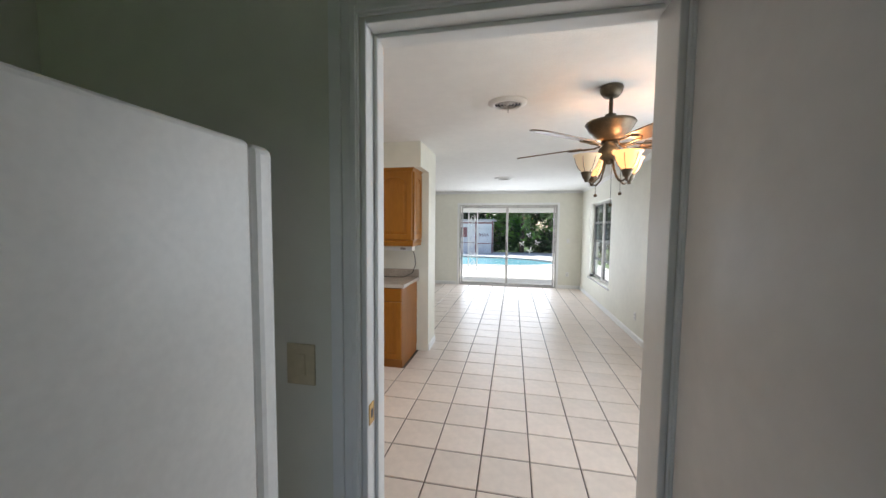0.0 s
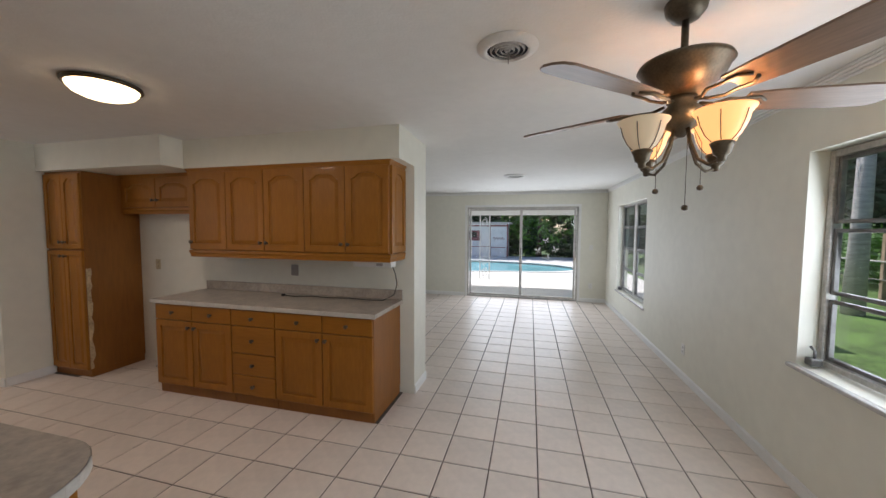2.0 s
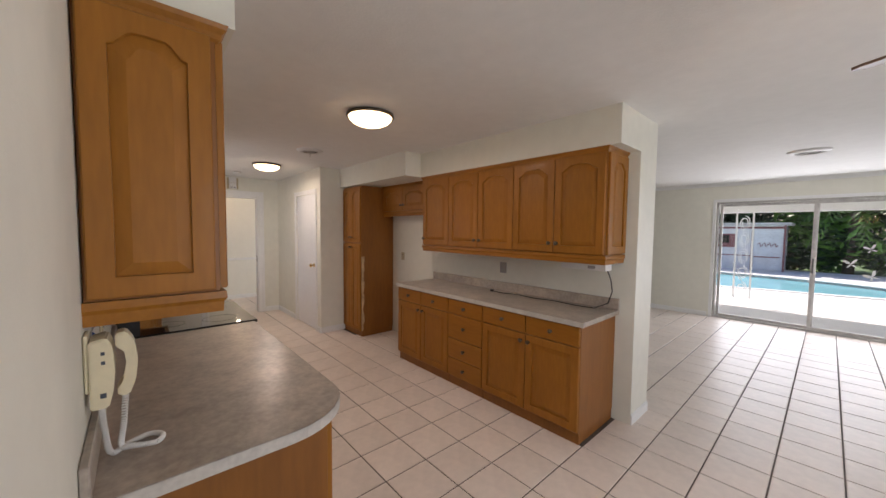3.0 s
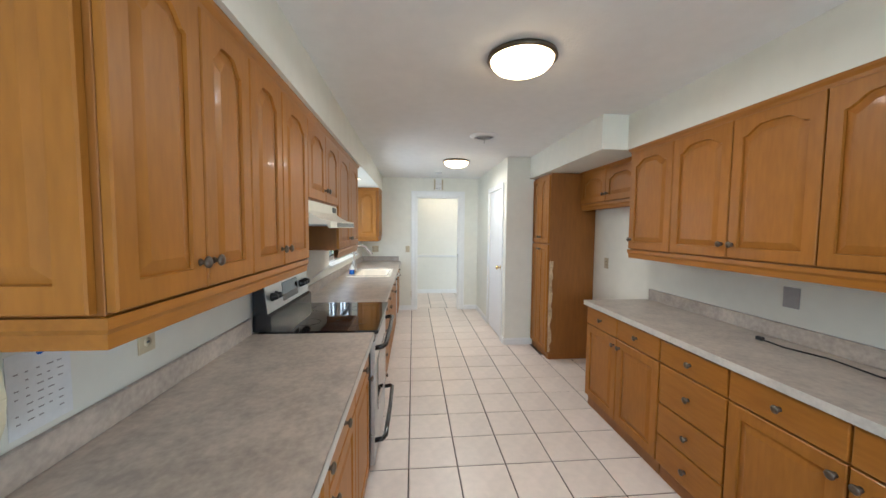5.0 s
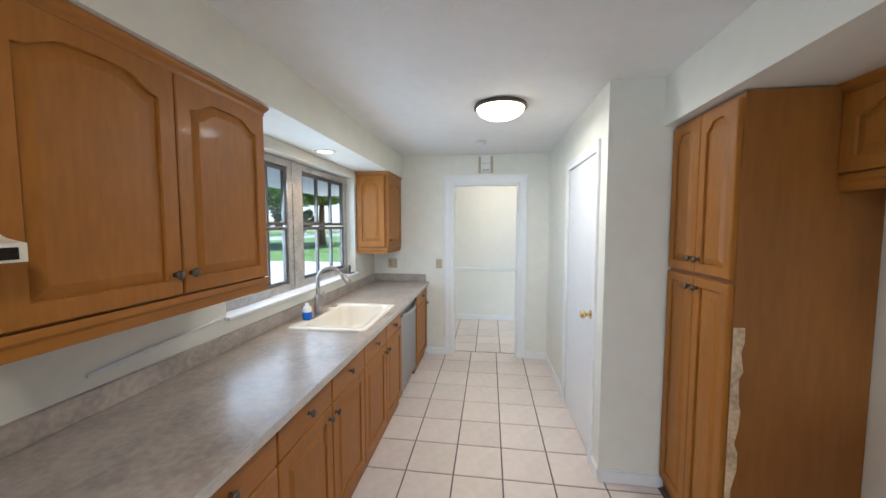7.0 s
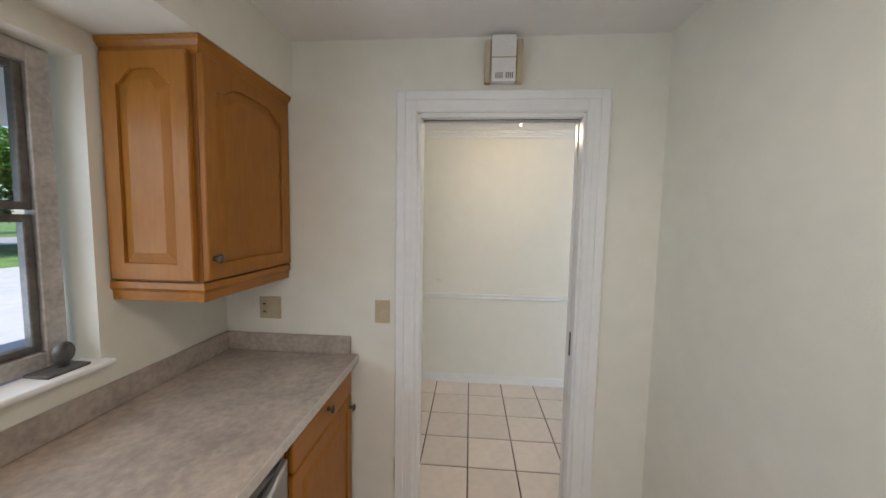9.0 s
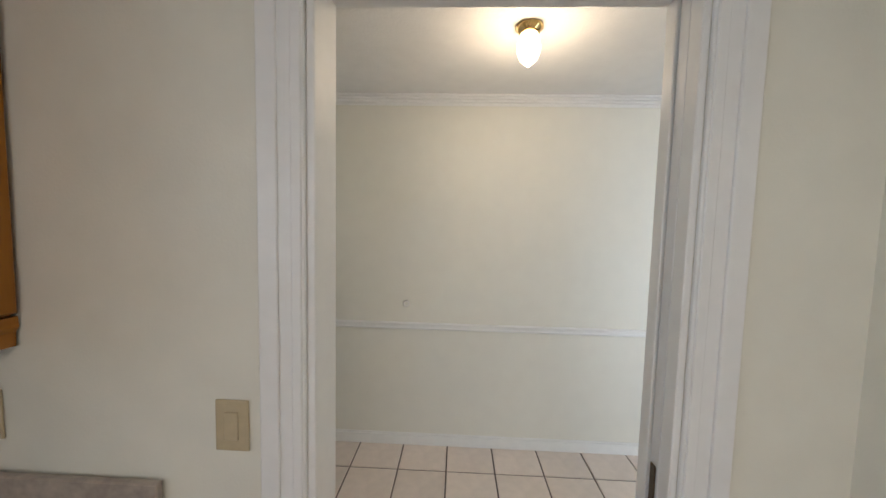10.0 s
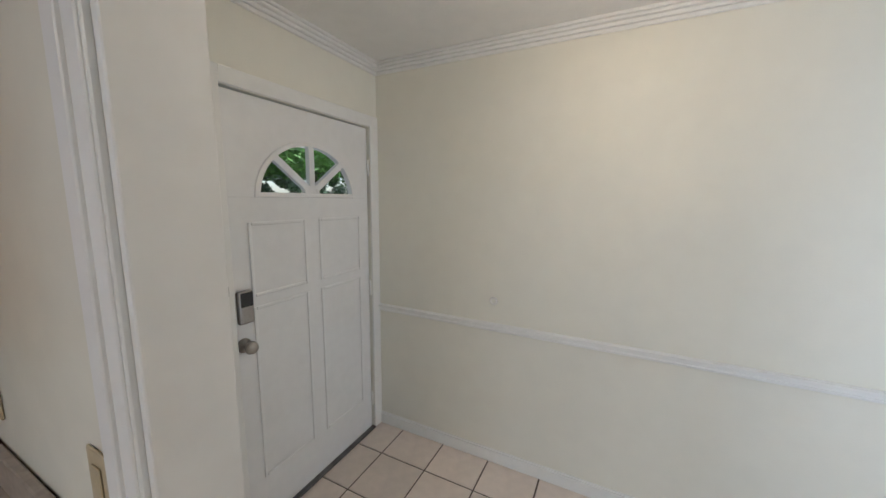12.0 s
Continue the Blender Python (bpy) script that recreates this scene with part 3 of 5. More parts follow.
skirting("baseboard", [((2.58, 1.975), (2.58, 9.985), -1, 0), ((-4.88, 9.985), (-0.54, 9.985), 0, -1), ((2.06, 9.985), (2.58, 9.985), 0, -1),
                       ((-0.073, 5.0), (-0.073, 5.36), 1, 0), ((-4.88, 5.36), (-0.073, 5.36), 0, 1), ((1.36, 1.975), (2.58, 1.975), 0, 1), ((-0.12, 1.975), (0.44, 1.975), 0, 1)])
skirting("baseboard_kitchen", [((-6.015, 2.64), (-6.015, 2.875), 1, 0), ((-6.015, 3.852), (-6.015, 4.098), 1, 0), ((-6.015, 4.098), (-5.075, 4.098), 0, -1),
                               ((-4.155, 4.098), (-4.024, 4.098), 0, -1), ((-4.024, 4.098), (-4.024, 4.46), 1, 0)])
skirting("baseboard_foyer", [((-7.678, 2.108), (-7.678, 4.98), 1, 0), ((-8.91, 5.92), (-8.47, 5.92), 0, -1), ((-8.91, 3.6), (-8.91, 5.92), 1, 0), ((-7.80, 4.98), (-7.665, 4.98), 0, 1)])


def crown_run(name, runs, h=0.07, d=0.055, label="white crown moulding"):
    bm = bmesh.new()
    steps = [(1.0, 0.0, 0.22), (0.78, 0.22, 0.45), (0.5, 0.45, 0.7), (0.24, 0.7, 1.0)]
    for (x0, y0), (x1, y1), nx, ny in runs:
        for k, a, b in steps:
            box(bm, (x0, y0, CEIL - h * b), (x1 + nx * d * k, y1 + ny * d * k, CEIL - h * a), 0.004)
    return setting(name, bm, M_TRIM, label)


crown_run("trim_crown_living", [((2.58, 1.975), (2.58, 9.985), -1, 0), ((-4.88, 9.985), (2.58, 9.985), 0, -1)], 0.06, 0.045)
crown_run("trim_crown_foyer", [((-7.678, 2.108), (-7.678, 5.03), 1, 0), ((-7.678, 2.108), (-6.135, 2.108), 0, 1)], 0.066, 0.055)
bm = bmesh.new()
for d, a, b in ((0.012, 0.845, 0.895), (0.024, 0.878, 0.891), (0.018, 0.850, 0.861)):
    box(bm, (-7.678, 2.108, a), (-7.678 + d, 4.995, b), 0.003)
    box(bm, (-7.80, 4.98, a), (-7.661, 4.98 + d, b), 0.003)
    box(bm, (-8.91, 5.92, a), (-8.47, 5.92 - d, b), 0.003)
setting("trim_chair_rail", bm, M_TRIM, "white moulded chair rail")

# pocket door opening between kitchen and foyer
casing("trim_pocket_casing", "y", -6.015, 0.011, 2.965, 3.75, 2.10, 0.10)
casing("trim_pocket_casing_foyer", "y", -6.135, -0.011, 2.965, 3.75, 2.10, 0.09)
bm = bmesh.new()
for lo, hi in (((-6.137, 2.965, 0), (-6.013, 2.983, 2.095)), ((-6.137, 3.734, 0), (-6.098, 3.75, 2.095)), ((-6.052, 3.734, 0), (-6.013, 3.75, 2.095)), ((-6.137, 2.983, 2.078), (-6.10, 3.734, 2.10)), ((-6.05, 2.983, 2.078), (-6.013, 3.734, 2.10))):
    box(bm, lo, hi, 0.002)
setting("trim_pocket_jamb", bm, M_TRIM, "white jamb of the pocket door")
pocket = thing("door_1", "white sliding pocket door pushed into the wall", "door", (-6.075, 3.75, 0))
tagged(pocket, kind="structure")
part("door_leaf", slab((-0.018, -0.012, 0.012), (0.018, 0.30, 2.075), 0.003), M_DOOR, pocket)
part("edge_pull", slab((-0.010, -0.016, 0.93), (0.010, -0.012, 1.05), 0.002), M_BRONZE, pocket)
setting("trim_pocket_track", slab((-6.098, 2.983, 2.088), (-6.052, 3.734, 2.099)), M_BRONZE, "dark slot with the pocket door track")

# doorway from the utility room
casing("trim_utility_casing", "x", 1.85, -0.012, 0.515, 1.285, 2.06, 0.085)
casing("trim_utility_casing_dining", "x", 1.975, 0.010, 0.515, 1.285, 2.06, 0.07)
bm = bmesh.new()
for lo, hi in (((0.515, 1.848, 0), (0.532, 1.977, 2.06)), ((1.268, 1.848, 0), (1.285, 1.977, 2.06)), ((0.532, 1.848, 2.043), (1.268, 1.977, 2.06)), ((0.532, 1.90, 0), (0.543, 1.94, 2.043)), ((0.543, 1.90, 2.031), (1.257, 1.94, 2.043))):
    box(bm, lo, hi, 0.002)
setting("trim_utility_jamb", bm, M_TRIM, "white jamb of the utility doorway")
sp = thing("strike_plate", "worn brass strike plate on the door jamb", "hardware", (0.532, 1.872, 0.985))
part("plate", slab((0, -0.016, -0.03), (0.003, 0.016, 0.03), 0.001), M_BRASS, sp)
part("latch_hole", slab((0.003, -0.007, -0.012), (0.0036, 0.007, 0.012)), M_INK, sp)
ud = thing("door_2", "plain pale flush door standing open against the jamb", "door", (1.292, 1.846, 0), -93)
tagged(ud, kind="structure")
part("door_leaf", slab((0.0, 0.004, 0.012), (0.755, 0.039, 2.035), 0.002), M_DOORSHADE, ud)
bm = bmesh.new()
lathe(bm, [(0.03, 0), (0.03, 0.006), (0.012, 0.010), (0.012, 0.03), (0.026, 0.04), (0.028, 0.055), (0.018, 0.066), (0, 0.068)], (0.69, 0.003, 0.99), 16, pose(0, 0, 0, 90, 0, 0))
part("door_knob", bm, M_BRASS, ud)

# closet door
bm = bmesh.new()
for d, w0, w1 in ((0.011, 0.0, 0.065), (0.016, 0.035, 0.062)):
    for lo, hi, za, zb in ((-5.01 - w1, -5.01 - w0, 0, 2.075 + w1), (-4.22 + w0, -4.22 + w1, 0, 2.075 + w1), (-5.01 - w0, -4.22 + w0, 2.075 + w0, 2.075 + w1)):
        box(bm, (lo, 4.098, za), (hi, 4.098 - d, zb), 0.002)
setting("trim_closet_casing", bm, M_TRIM, "white casing of the closet door")
cd = thing("door_3", "plain white flush closet door with a brass knob, closed", "door", (-4.615, 4.104, 0))
tagged(cd, kind="structure")
part("door_leaf", slab((-0.390, 0, 0.012), (0.390, 0.035, 2.071), 0.002), M_DOOR, cd)
bm = bmesh.new()
lathe(bm, [(0.031, 0), (0.031, 0.005), (0.012, 0.010), (0.012, 0.032), (0.024, 0.040), (0.029, 0.052), (0.022, 0.066), (0, 0.070)], (0.325, 0, 0.99), 18, pose(0, 0, 0, 90, 0, 0))
part("door_knob", bm, M_BRASS, cd)
for z in (0.25, 1.03, 1.82):
    bm = bmesh.new()
    tube(bm, [(-0.392, -0.006, z - 0.045), (-0.392, -0.006, z + 0.045)], 0.006, 8)
    part("hinge", bm, M_TRIM, cd)

# hall and bathroom beyond the foyer
casing("trim_bath_casing", "x", 5.92, -0.012, -8.39, -7.59, 2.04, 0.075)

# ---- kitchen appliances ----
stove = thing("range", "steel and black glass-top electric range between counters", "stove", (-2.078, 1.985, 0), 180)
part("oven_body", slab((-0.38, -0.66, 0.05), (0.38, -0.005, 0.895), 0.004), M_BLACK, stove)
part("cooktop", slab((-0.395, -0.715, 0.896), (0.395, -0.07, 0.918), 0.006, 2), M_BLACKGL, stove)
bm = bmesh.new()
extrude_outline(bm, [(-0.105, 0.918), (-0.004, 0.918), (-0.004, 1.185), (-0.045, 1.20), (-0.062, 1.185), (-0.082, 1.015), (-0.105, 1.005)], -0.39, 0.39, "x")
part("backguard", bm, M_BLACK, stove)
bm = bmesh.new()
extrude_outline(bm, [(-0.0835, 1.02), (-0.088, 1.02), (-0.070, 1.188), (-0.045, 1.206), (-0.045, 1.2005), (-0.064, 1.187)], -0.385, 0.385, "x")
panel = part("control_panel", bm, M_STEEL, stove, "brushed steel control panel")
TILT = Matrix.Rotation(radians(84), 4, "X")
bm = bmesh.new()
extrude_outline(bm, [(-0.0825, 1.045), (-0.0875, 1.045), (-0.0755, 1.165), (-0.071, 1.165)], -0.14, 0.14, "x")
part("display", bm, M_BLACKGL, panel)
for x in (-0.31, -0.25, 0.20, 0.255, 0.31):
    bm = bmesh.new()
    lathe(bm, [(0, 0), (0.026, 0), (0.026, 0.010), (0.021, 0.014), (0.018, 0.034), (0.015, 0.038), (0, 0.038)], (x, -0.079, 1.105), 18, TILT)
    part("control_knob", bm, M_BLACK, panel)
part("oven_door", slab((-0.378, -0.695, 0.27), (0.378, -0.661, 0.835), 0.006, 2), M_STEEL, stove, "steel oven door with a dark window")
part("oven_window", slab((-0.25, -0.699, 0.36), (0.25, -0.6955, 0.70), 0.001), M_BLACKGL, stove)
part("vent_trim", slab((-0.378, -0.69, 0.84), (0.378, -0.661, 0.893), 0.004), M_BLACK, stove)
for z, nm in ((0.80, "oven_handle"), (0.225, "drawer_handle")):
    bm = bmesh.new()
    tube(bm, [(-0.36, -0.69, z), (-0.36, -0.735, z + 0.008), (-0.33, -0.752, z + 0.012), (0, -0.757, z + 0.014), (0.33, -0.752, z + 0.012), (0.36, -0.735, z + 0.008), (0.36, -0.69, z)], 0.015, 10)
    part(nm, bm, M_BLACK, stove)
part("storage_drawer", slab((-0.378, -0.69, 0.075), (0.378, -0.661, 0.262), 0.006, 2), M_STEEL, stove)
part("kick_panel", slab((-0.37, -0.64, 0.0), (0.37, -0.05, 0.049)), M_BLACK, stove)
for x, y, r in ((-0.2, -0.52, 0.10), (0.19, -0.54, 0.085), (-0.19, -0.25, 0.08), (0.2, -0.26, 0.10)):
    bm = bmesh.new()
    lathe(bm, [(r - 0.003, 0.9183), (r, 0.9183), (r, 0.9186), (r - 0.003, 0.9186)], (x, y, 0), 32, close=True)
    part("burner_ring", bm, M_BLACK, stove)

hood = thing("range_hood", "cream enamel range hood under a short cabinet", "hood", (-2.08, 1.978, 1.52), 180)
bm = bmesh.new()
extrude_outline(bm, [(0, 0.02), (0, 0.162), (-0.318, 0.162), (-0.322, 0.10), (-0.345, 0.078), (-0.40, 0.050), (-0.452, 0.040), (-0.452, 0.0), (-0.44, 0.0), (-0.43, 0.02)], -0.385, 0.385, "x")
part("hood_shell", bm, M_HOOD, hood)
part("grille_strip", slab((-0.22, -0.455, 0.006), (0.37, -0.4525, 0.032), 0.001), M_BLACK, hood)
part("switch_panel", slab((0.235, -0.324, 0.112), (0.345, -0.3185, 0.150), 0.001), M_BLACK, hood)
part("filter", slab((-0.36, -0.41, 0.012), (0.36, -0.02, 0.019)), M_GREYPL, hood)

dw = thing("dishwasher", "grey stainless dishwasher under the counter", "dishwasher", (-5.085, 1.985, 0), 180)
part("tub", slab((-0.312, -0.60, 0.09), (0.312, -0.01, 0.868)), M_BLACK, dw)
part("kick_plate", slab((-0.312, -0.57, 0.0), (0.312, -0.05, 0.089)), M_BLACK, dw)
part("front_panel", slab((-0.31, -0.655, 0.095), (0.31, -0.601, 0.775), 0.008, 2), M_DWSTEEL, dw)
part("control_strip", slab((-0.31, -0.645, 0.779), (0.31, -0.601, 0.866), 0.006, 2), M_DWSTEEL, dw)
bm = bmesh.new()
tube(bm, [(-0.29 + 0.58 * k / 12, -0.652 - 0.04 * math.sin(math.pi * k / 12), 0.795 - 0.012 * math.sin(math.pi * k / 12)) for k in range(13)], 0.012, 10)
part("handle", bm, M_STEEL, dw)

sink = thing("sink", "cream enamel drop-in kitchen sink", "sink", (-4.32, 2.3475, 0.912))


def rounded(w, h, r, n=5):
    out = []
    for cx, cy, a in ((w - r, h - r, 0), (-w + r, h - r, 90), (-w + r, -h + r, 180), (w - r, -h + r, 270)):
        out += [(cx + r * math.cos(radians(a + 90 * k / n)), cy + r * math.sin(radians(a + 90 * k / n))) for k in range(n + 1)]
    return out


bm = bmesh.new()
loops = []
for w, h, r, z in ((0.385, 0.272, 0.04, 0.0), (0.385, 0.272, 0.04, 0.008), (0.375, 0.262, 0.04, 0.014), (0.325, 0.205, 0.06, 0.012), (0.315, 0.195, 0.06, 0.0), (0.295, 0.178, 0.06, -0.15), (0.26, 0.145, 0.06, -0.175), (0.05, 0.05, 0.049, -0.182)):
    loops.append([bm.verts.new((p[0], p[1] + (0.02 if z < 0.013 and w < 0.36 else 0), z)) for p in rounded(w, h, r)])
for a, b in zip(loops, loops[1:]):
    strip(bm, a, b)
bm.faces.new(loops[-1])
for f in bm.faces:
    f.smooth = True
part("basin", bm, M_SINK, sink)
bm = bmesh.new()
lathe(bm, [(0.043, -0.181), (0.043, -0.176), (0.03, -0.178), (0, -0.179)], (0, 0.02, 0), 20)
part("drain", bm, M_STEEL, sink)
fa = thing("kitchen_faucet", "brushed nickel gooseneck faucet with pull-down spray", "faucet", (-4.29, 2.125, 0.925))
part("deck_plate", slab((-0.13, -0.028, 0.0), (0.13, 0.028, 0.008), 0.006, 2), M_NICKEL, fa)
bm = bmesh.new()
lathe(bm, [(0.0, 0.008), (0.030, 0.008), (0.030, 0.06), (0.027, 0.13), (0.020, 0.15), (0.016, 0.155), (0, 0.155)], steps=18)
part("faucet_body", bm, M_NICKEL, fa)
bm = bmesh.new()
arc = [(0, 0, 0.15), (0, 0, 0.24)] + [(-0.028 * (1 - math.cos(t)) , 0.085 - 0.085 * math.cos(t), 0.27 + 0.085 * math.sin(t)) for t in [math.pi * k / 12 for k in range(11)]]
tube(bm, arc, 0.0145, 12)
part("gooseneck", bm, M_NICKEL, fa)
e0, e1 = Vector(arc[-1]), Vector(arc[-1]) - Vector(arc[-2])
bm = bmesh.new()
e1.normalize()
tube(bm, [e0, e0 + e1 * 0.03, e0 + e1 * 0.07, e0 + e1 * 0.10], [0.016, 0.021, 0.022, 0.026], 14)
part("spray_head", bm, M_NICKEL, fa)
bm = bmesh.new()
tube(bm, [(-0.02, 0.0, 0.10), (-0.075, 0.0, 0.115)], 0.013, 10)
tube(bm, [(-0.075, 0.0, 0.108), (-0.09, 0.0, 0.165)], [0.010, 0.008], 8)
part("lever", bm, M_NICKEL, fa)
cap = thing("sink_hole_cover", "round dark steel cover on the sink rim", "cover", (-4.56, 2.118, 0.925))
bm = bmesh.new()
lathe(bm, [(0, 0), (0.034, 0), (0.034, 0.006), (0.026, 0.012), (0.012, 0.012), (0.011, 0.020), (0, 0.021)], steps=20)
part("cap", bm, M_NICKEL, cap)
cup = thing("soap_bottle", "small clear bottle of blue dish soap", "bottle", (-4.14, 2.118, 0.926))
bm = bmesh.new()
lathe(bm, [(0, 0), (0.030, 0), (0.032, 0.006), (0.032, 0.055), (0, 0.055)], steps=18)
part("liquid", bm, M_BLUE, cup)
bm = bmesh.new()
lathe(bm, [(0.032, 0.056), (0.033, 0.075), (0.022, 0.095), (0.013, 0.10), (0.013, 0.118), (0, 0.118)], steps=18)
part("cap", bm, M_WHITEPL, cup)

# ---- windows ----


def bars(bm, axis, at, t, a0, a1, z0, z1, us, zs, w, wz=None):
    """A frame with upright bars at us and level bars at zs in a wall plane."""
    def put(p, q, za, zb):
        if axis == "x":
            box(bm, (p, at - t / 2, za), (q, at + t / 2, zb), 0.003)
        else:
            box(bm, (at - t / 2, p, za), (at + t / 2, q, zb), 0.003)
    wz = wz or w
    put(a0, a0 + w, z0, z1)
    put(a1 - w, a1, z0, z1)
    put(a0 + w, a1 - w, z1 - wz, z1)
    put(a0 + w, a1 - w, z0, z0 + wz)
    for u in us:
        put(u - w / 2, u + w / 2, z0 + wz, z1 - wz)
    for z in zs:
        put(a0 + w, a1 - w, z - wz / 2, z + wz / 2)


def pane(parent, axis, at, a0, a1, z0, z1, material=None):
    bm = slab((a0, at - 0.002, z0), (a1, at + 0.002, z1)) if axis == "x" else slab((at - 0.002, a0, z0), (at + 0.002, a1, z1))
    ob = part("pane", bm, material or M_GLASS, parent)
    ob.visible_shadow = False
    return ob


def window(name, label):
    w = tagged(new(name), label, "window", kind="structure")
    return w


# dining window: awning lights in two bays
win = window("window_1", "aluminium awning window with three lights per bay")
for a, b in ((3.64, 4.475), (2.56, 3.56)):
    bm = bmesh.new()
    bars(bm, "y", 2.70, 0.05, a, b, 0.785, 2.05, [], [], 0.035)
    part("window_frame", bm, M_ALU, win)
    for z0, z1 in ((0.825, 1.185), (1.215, 1.60), (1.63, 2.01)):
        bm = bmesh.new()
        bars(bm, "y", 2.705, 0.028, a + 0.038, b - 0.038, z0, z1, [], [], 0.022)
        sash = part("sash", bm, M_ALUDK, win)
        pane(sash, "y", 2.705, a + 0.055, b - 0.055, z0 + 0.018, z1 - 0.018)
part("mullion", slab((2.668, 3.562, 0.786), (2.735, 3.638, 2.05), 0.003), M_ALU, win)
part("window_sill", slab((2.545, 2.50, 0.745), (2.668, 4.52, 0.769), 0.006, 2), M_MARBLE, win, "grey marble sill")
bm = bmesh.new()
box(bm, (2.60, 4.40, 0.7855), (2.66, 4.455, 0.83), 0.006)
tube(bm, [(2.63, 4.42, 0.83), (2.63, 4.42, 0.875), (2.63, 4.455, 0.89)], 0.008, 8)
part("crank_operator", bm, M_ALUDK, win)
for z in (0.93, 1.4, 1.85):
    part("sash_latch", slab((2.655, 3.61, z), (2.668, 3.63, z + 0.03), 0.002), M_ALU, win)

win2 = window("window_2", "aluminium awning window with two columns of dim panes")
for a, b in ((7.43, 8.20), (8.25, 9.02)):
    bm = bmesh.new()
    bars(bm, "y", 2.68, 0.05, a, b, 0.475, 2.04, [], [], 0.03)
    part("window_frame", bm, M_ALU, win2)
    for k in range(4):
        z0 = 0.51 + k * 0.376
        bm = bmesh.new()
        bars(bm, "y", 2.685, 0.026, a + 0.032, b - 0.032, z0, z0 + 0.368, [], [], 0.02)
        sash = part("sash", bm, M_ALUDK, win2)
        pane(sash, "y", 2.685, a + 0.05, b - 0.05, z0 + 0.016, z0 + 0.352, M_GLASSDK if k > 1 else M_GLASS)
part("mullion", slab((2.655, 8.201, 0.476), (2.71, 8.249, 2.04), 0.003), M_ALU, win2)
part("window_sill", slab((2.555, 7.38, 0.435), (2.655, 9.06, 0.459), 0.005), M_MARBLE, win2, "grey marble sill")
bm = bmesh.new()
box(bm, (2.59, 8.92, 0.4755), (2.65, 8.98, 0.53), 0.006)
part("crank_operator", bm, M_ALUDK, win2)

# kitchen window: two bays of six lights
win3 = window("window_3", "grey aluminium kitchen window, six lights per bay")
for a, b in ((-5.37, -4.445), (-4.355, -3.56)):
    bm = bmesh.new()
    bars(bm, "x", 1.875, 0.045, a, b, 1.10, 2.095, [], [], 0.06, 0.055)
    part("window_frame", bm, M_ALU, win3)
    w = (b - a - 0.12)
    for z0, z1 in ((1.158, 1.588), (1.602, 2.036)):
        bm = bmesh.new()
        bars(bm, "x", 1.872, 0.028, a + 0.062, b - 0.062, z0, z1, [a + 0.06 + w / 3, a + 0.06 + 2 * w / 3], [], 0.024)
        sash = part("sash", bm, M_ALUDK, win3)
        for k in range(3):
            pane(sash, "x", 1.872, a + 0.064 + k * w / 3 + 0.01, a + 0.056 + (k + 1) * w / 3 - 0.01, z0 + 0.02, z1 - 0.02)
part("mullion", slab((-4.444, 1.85, 1.10), (-4.356, 1.905, 2.095), 0.003), M_ALU, win3)
part("window_sill", slab((-5.42, 1.898, 1.078), (-3.53, 2.015, 1.098), 0.006, 2), M_TRIM, win3, "white painted sill")
bm = bmesh.new()
box(bm, (-5.36, 1.905, 1.0985), (-5.24, 1.99, 1.108), 0.003)
lathe(bm, [(0, 0), (0.034, 0.004), (0.036, 0.018), (0.03, 0.026), (0, 0.028)], (-5.315, 1.93, 1.15), 16, pose(0, 0, 0, -90, 0, 20))
tube(bm, [(-5.315, 1.945, 1.108), (-5.315, 1.945, 1.15)], 0.013, 8)
part("crank_operator", bm, M_ALUDK, win3)

# sliding glass door to the patio
sl = tagged(new("door_4"), "aluminium sliding glass door to the pool patio, closed", "door", kind="structure")
bm = bmesh.new()
bars(bm, "x", 10.05, 0.10, -0.468, 1.998, 0.002, 2.097, [], [], 0.032)
part("door_frame", bm, M_ALU, sl)
for a, b, y in ((-0.42, 0.80, 10.07), (0.74, 1.95, 10.03)):
    bm = bmesh.new()
    bars(bm, "x", y, 0.03, a, b, 0.036, 2.062, [], [], 0.04)
    leaf = part("sliding_panel", bm, M_ALU, sl)
    pane(leaf, "x", y, a + 0.035, b - 0.035, 0.072, 2.026)
part("pull_handle", slab((0.755, 10.0, 0.92), (0.775, 10.014, 1.16), 0.004), M_ALUDK, sl)
bm = bmesh.new()
for d, w0, w1 in ((0.012, 0.0, 0.05),):
    for lo, hi, za, zb in ((-0.47 - w1, -0.47, 0, 2.10 + w1), (2.0, 2.0 + w1, 0, 2.10 + w1), (-0.47, 2.0, 2.10, 2.10 + w1)):
        box(bm, (lo, 9.985, za), (hi, 9.985 - d, zb), 0.002)
setting("trim_slider_casing", bm, M_TRIM, "white casing of the sliding door")
for x, z, s, a in ((1.33, 1.33, 0.075, 20), (1.52, 1.13, 0.08, -25), (1.15, 1.10, 0.085, 10), (1.36, 0.93, 0.09, 35)):
    bf = thing("butterfly_decal", "small white butterfly sticker on the glass door", "sticker", (x, 10.012, z), 0, "butterfly stickers")
    bm = bmesh.new()
    for sx in (-1, 1):
        for up, r in ((1, 1.0), (-1, 0.7)):
            pts = [(0.0, 0.0), (sx * s * 0.5 * r, up * s * 0.18), (sx * s * 0.9 * r, up * s * 0.75 * r), (sx * s * 0.55 * r, up * s * 0.8 * r), (sx * s * 0.1, up * s * 0.35 * r)]
            ca, sa = math.cos(radians(a)), math.sin(radians(a))
            extrude_outline(bm, [(p[0] * ca - p[1] * sa, p[0] * sa + p[1] * ca) for p in pts], 0.0, 0.001, "y")
    part("wings", bm, M_WHITEPL, bf)

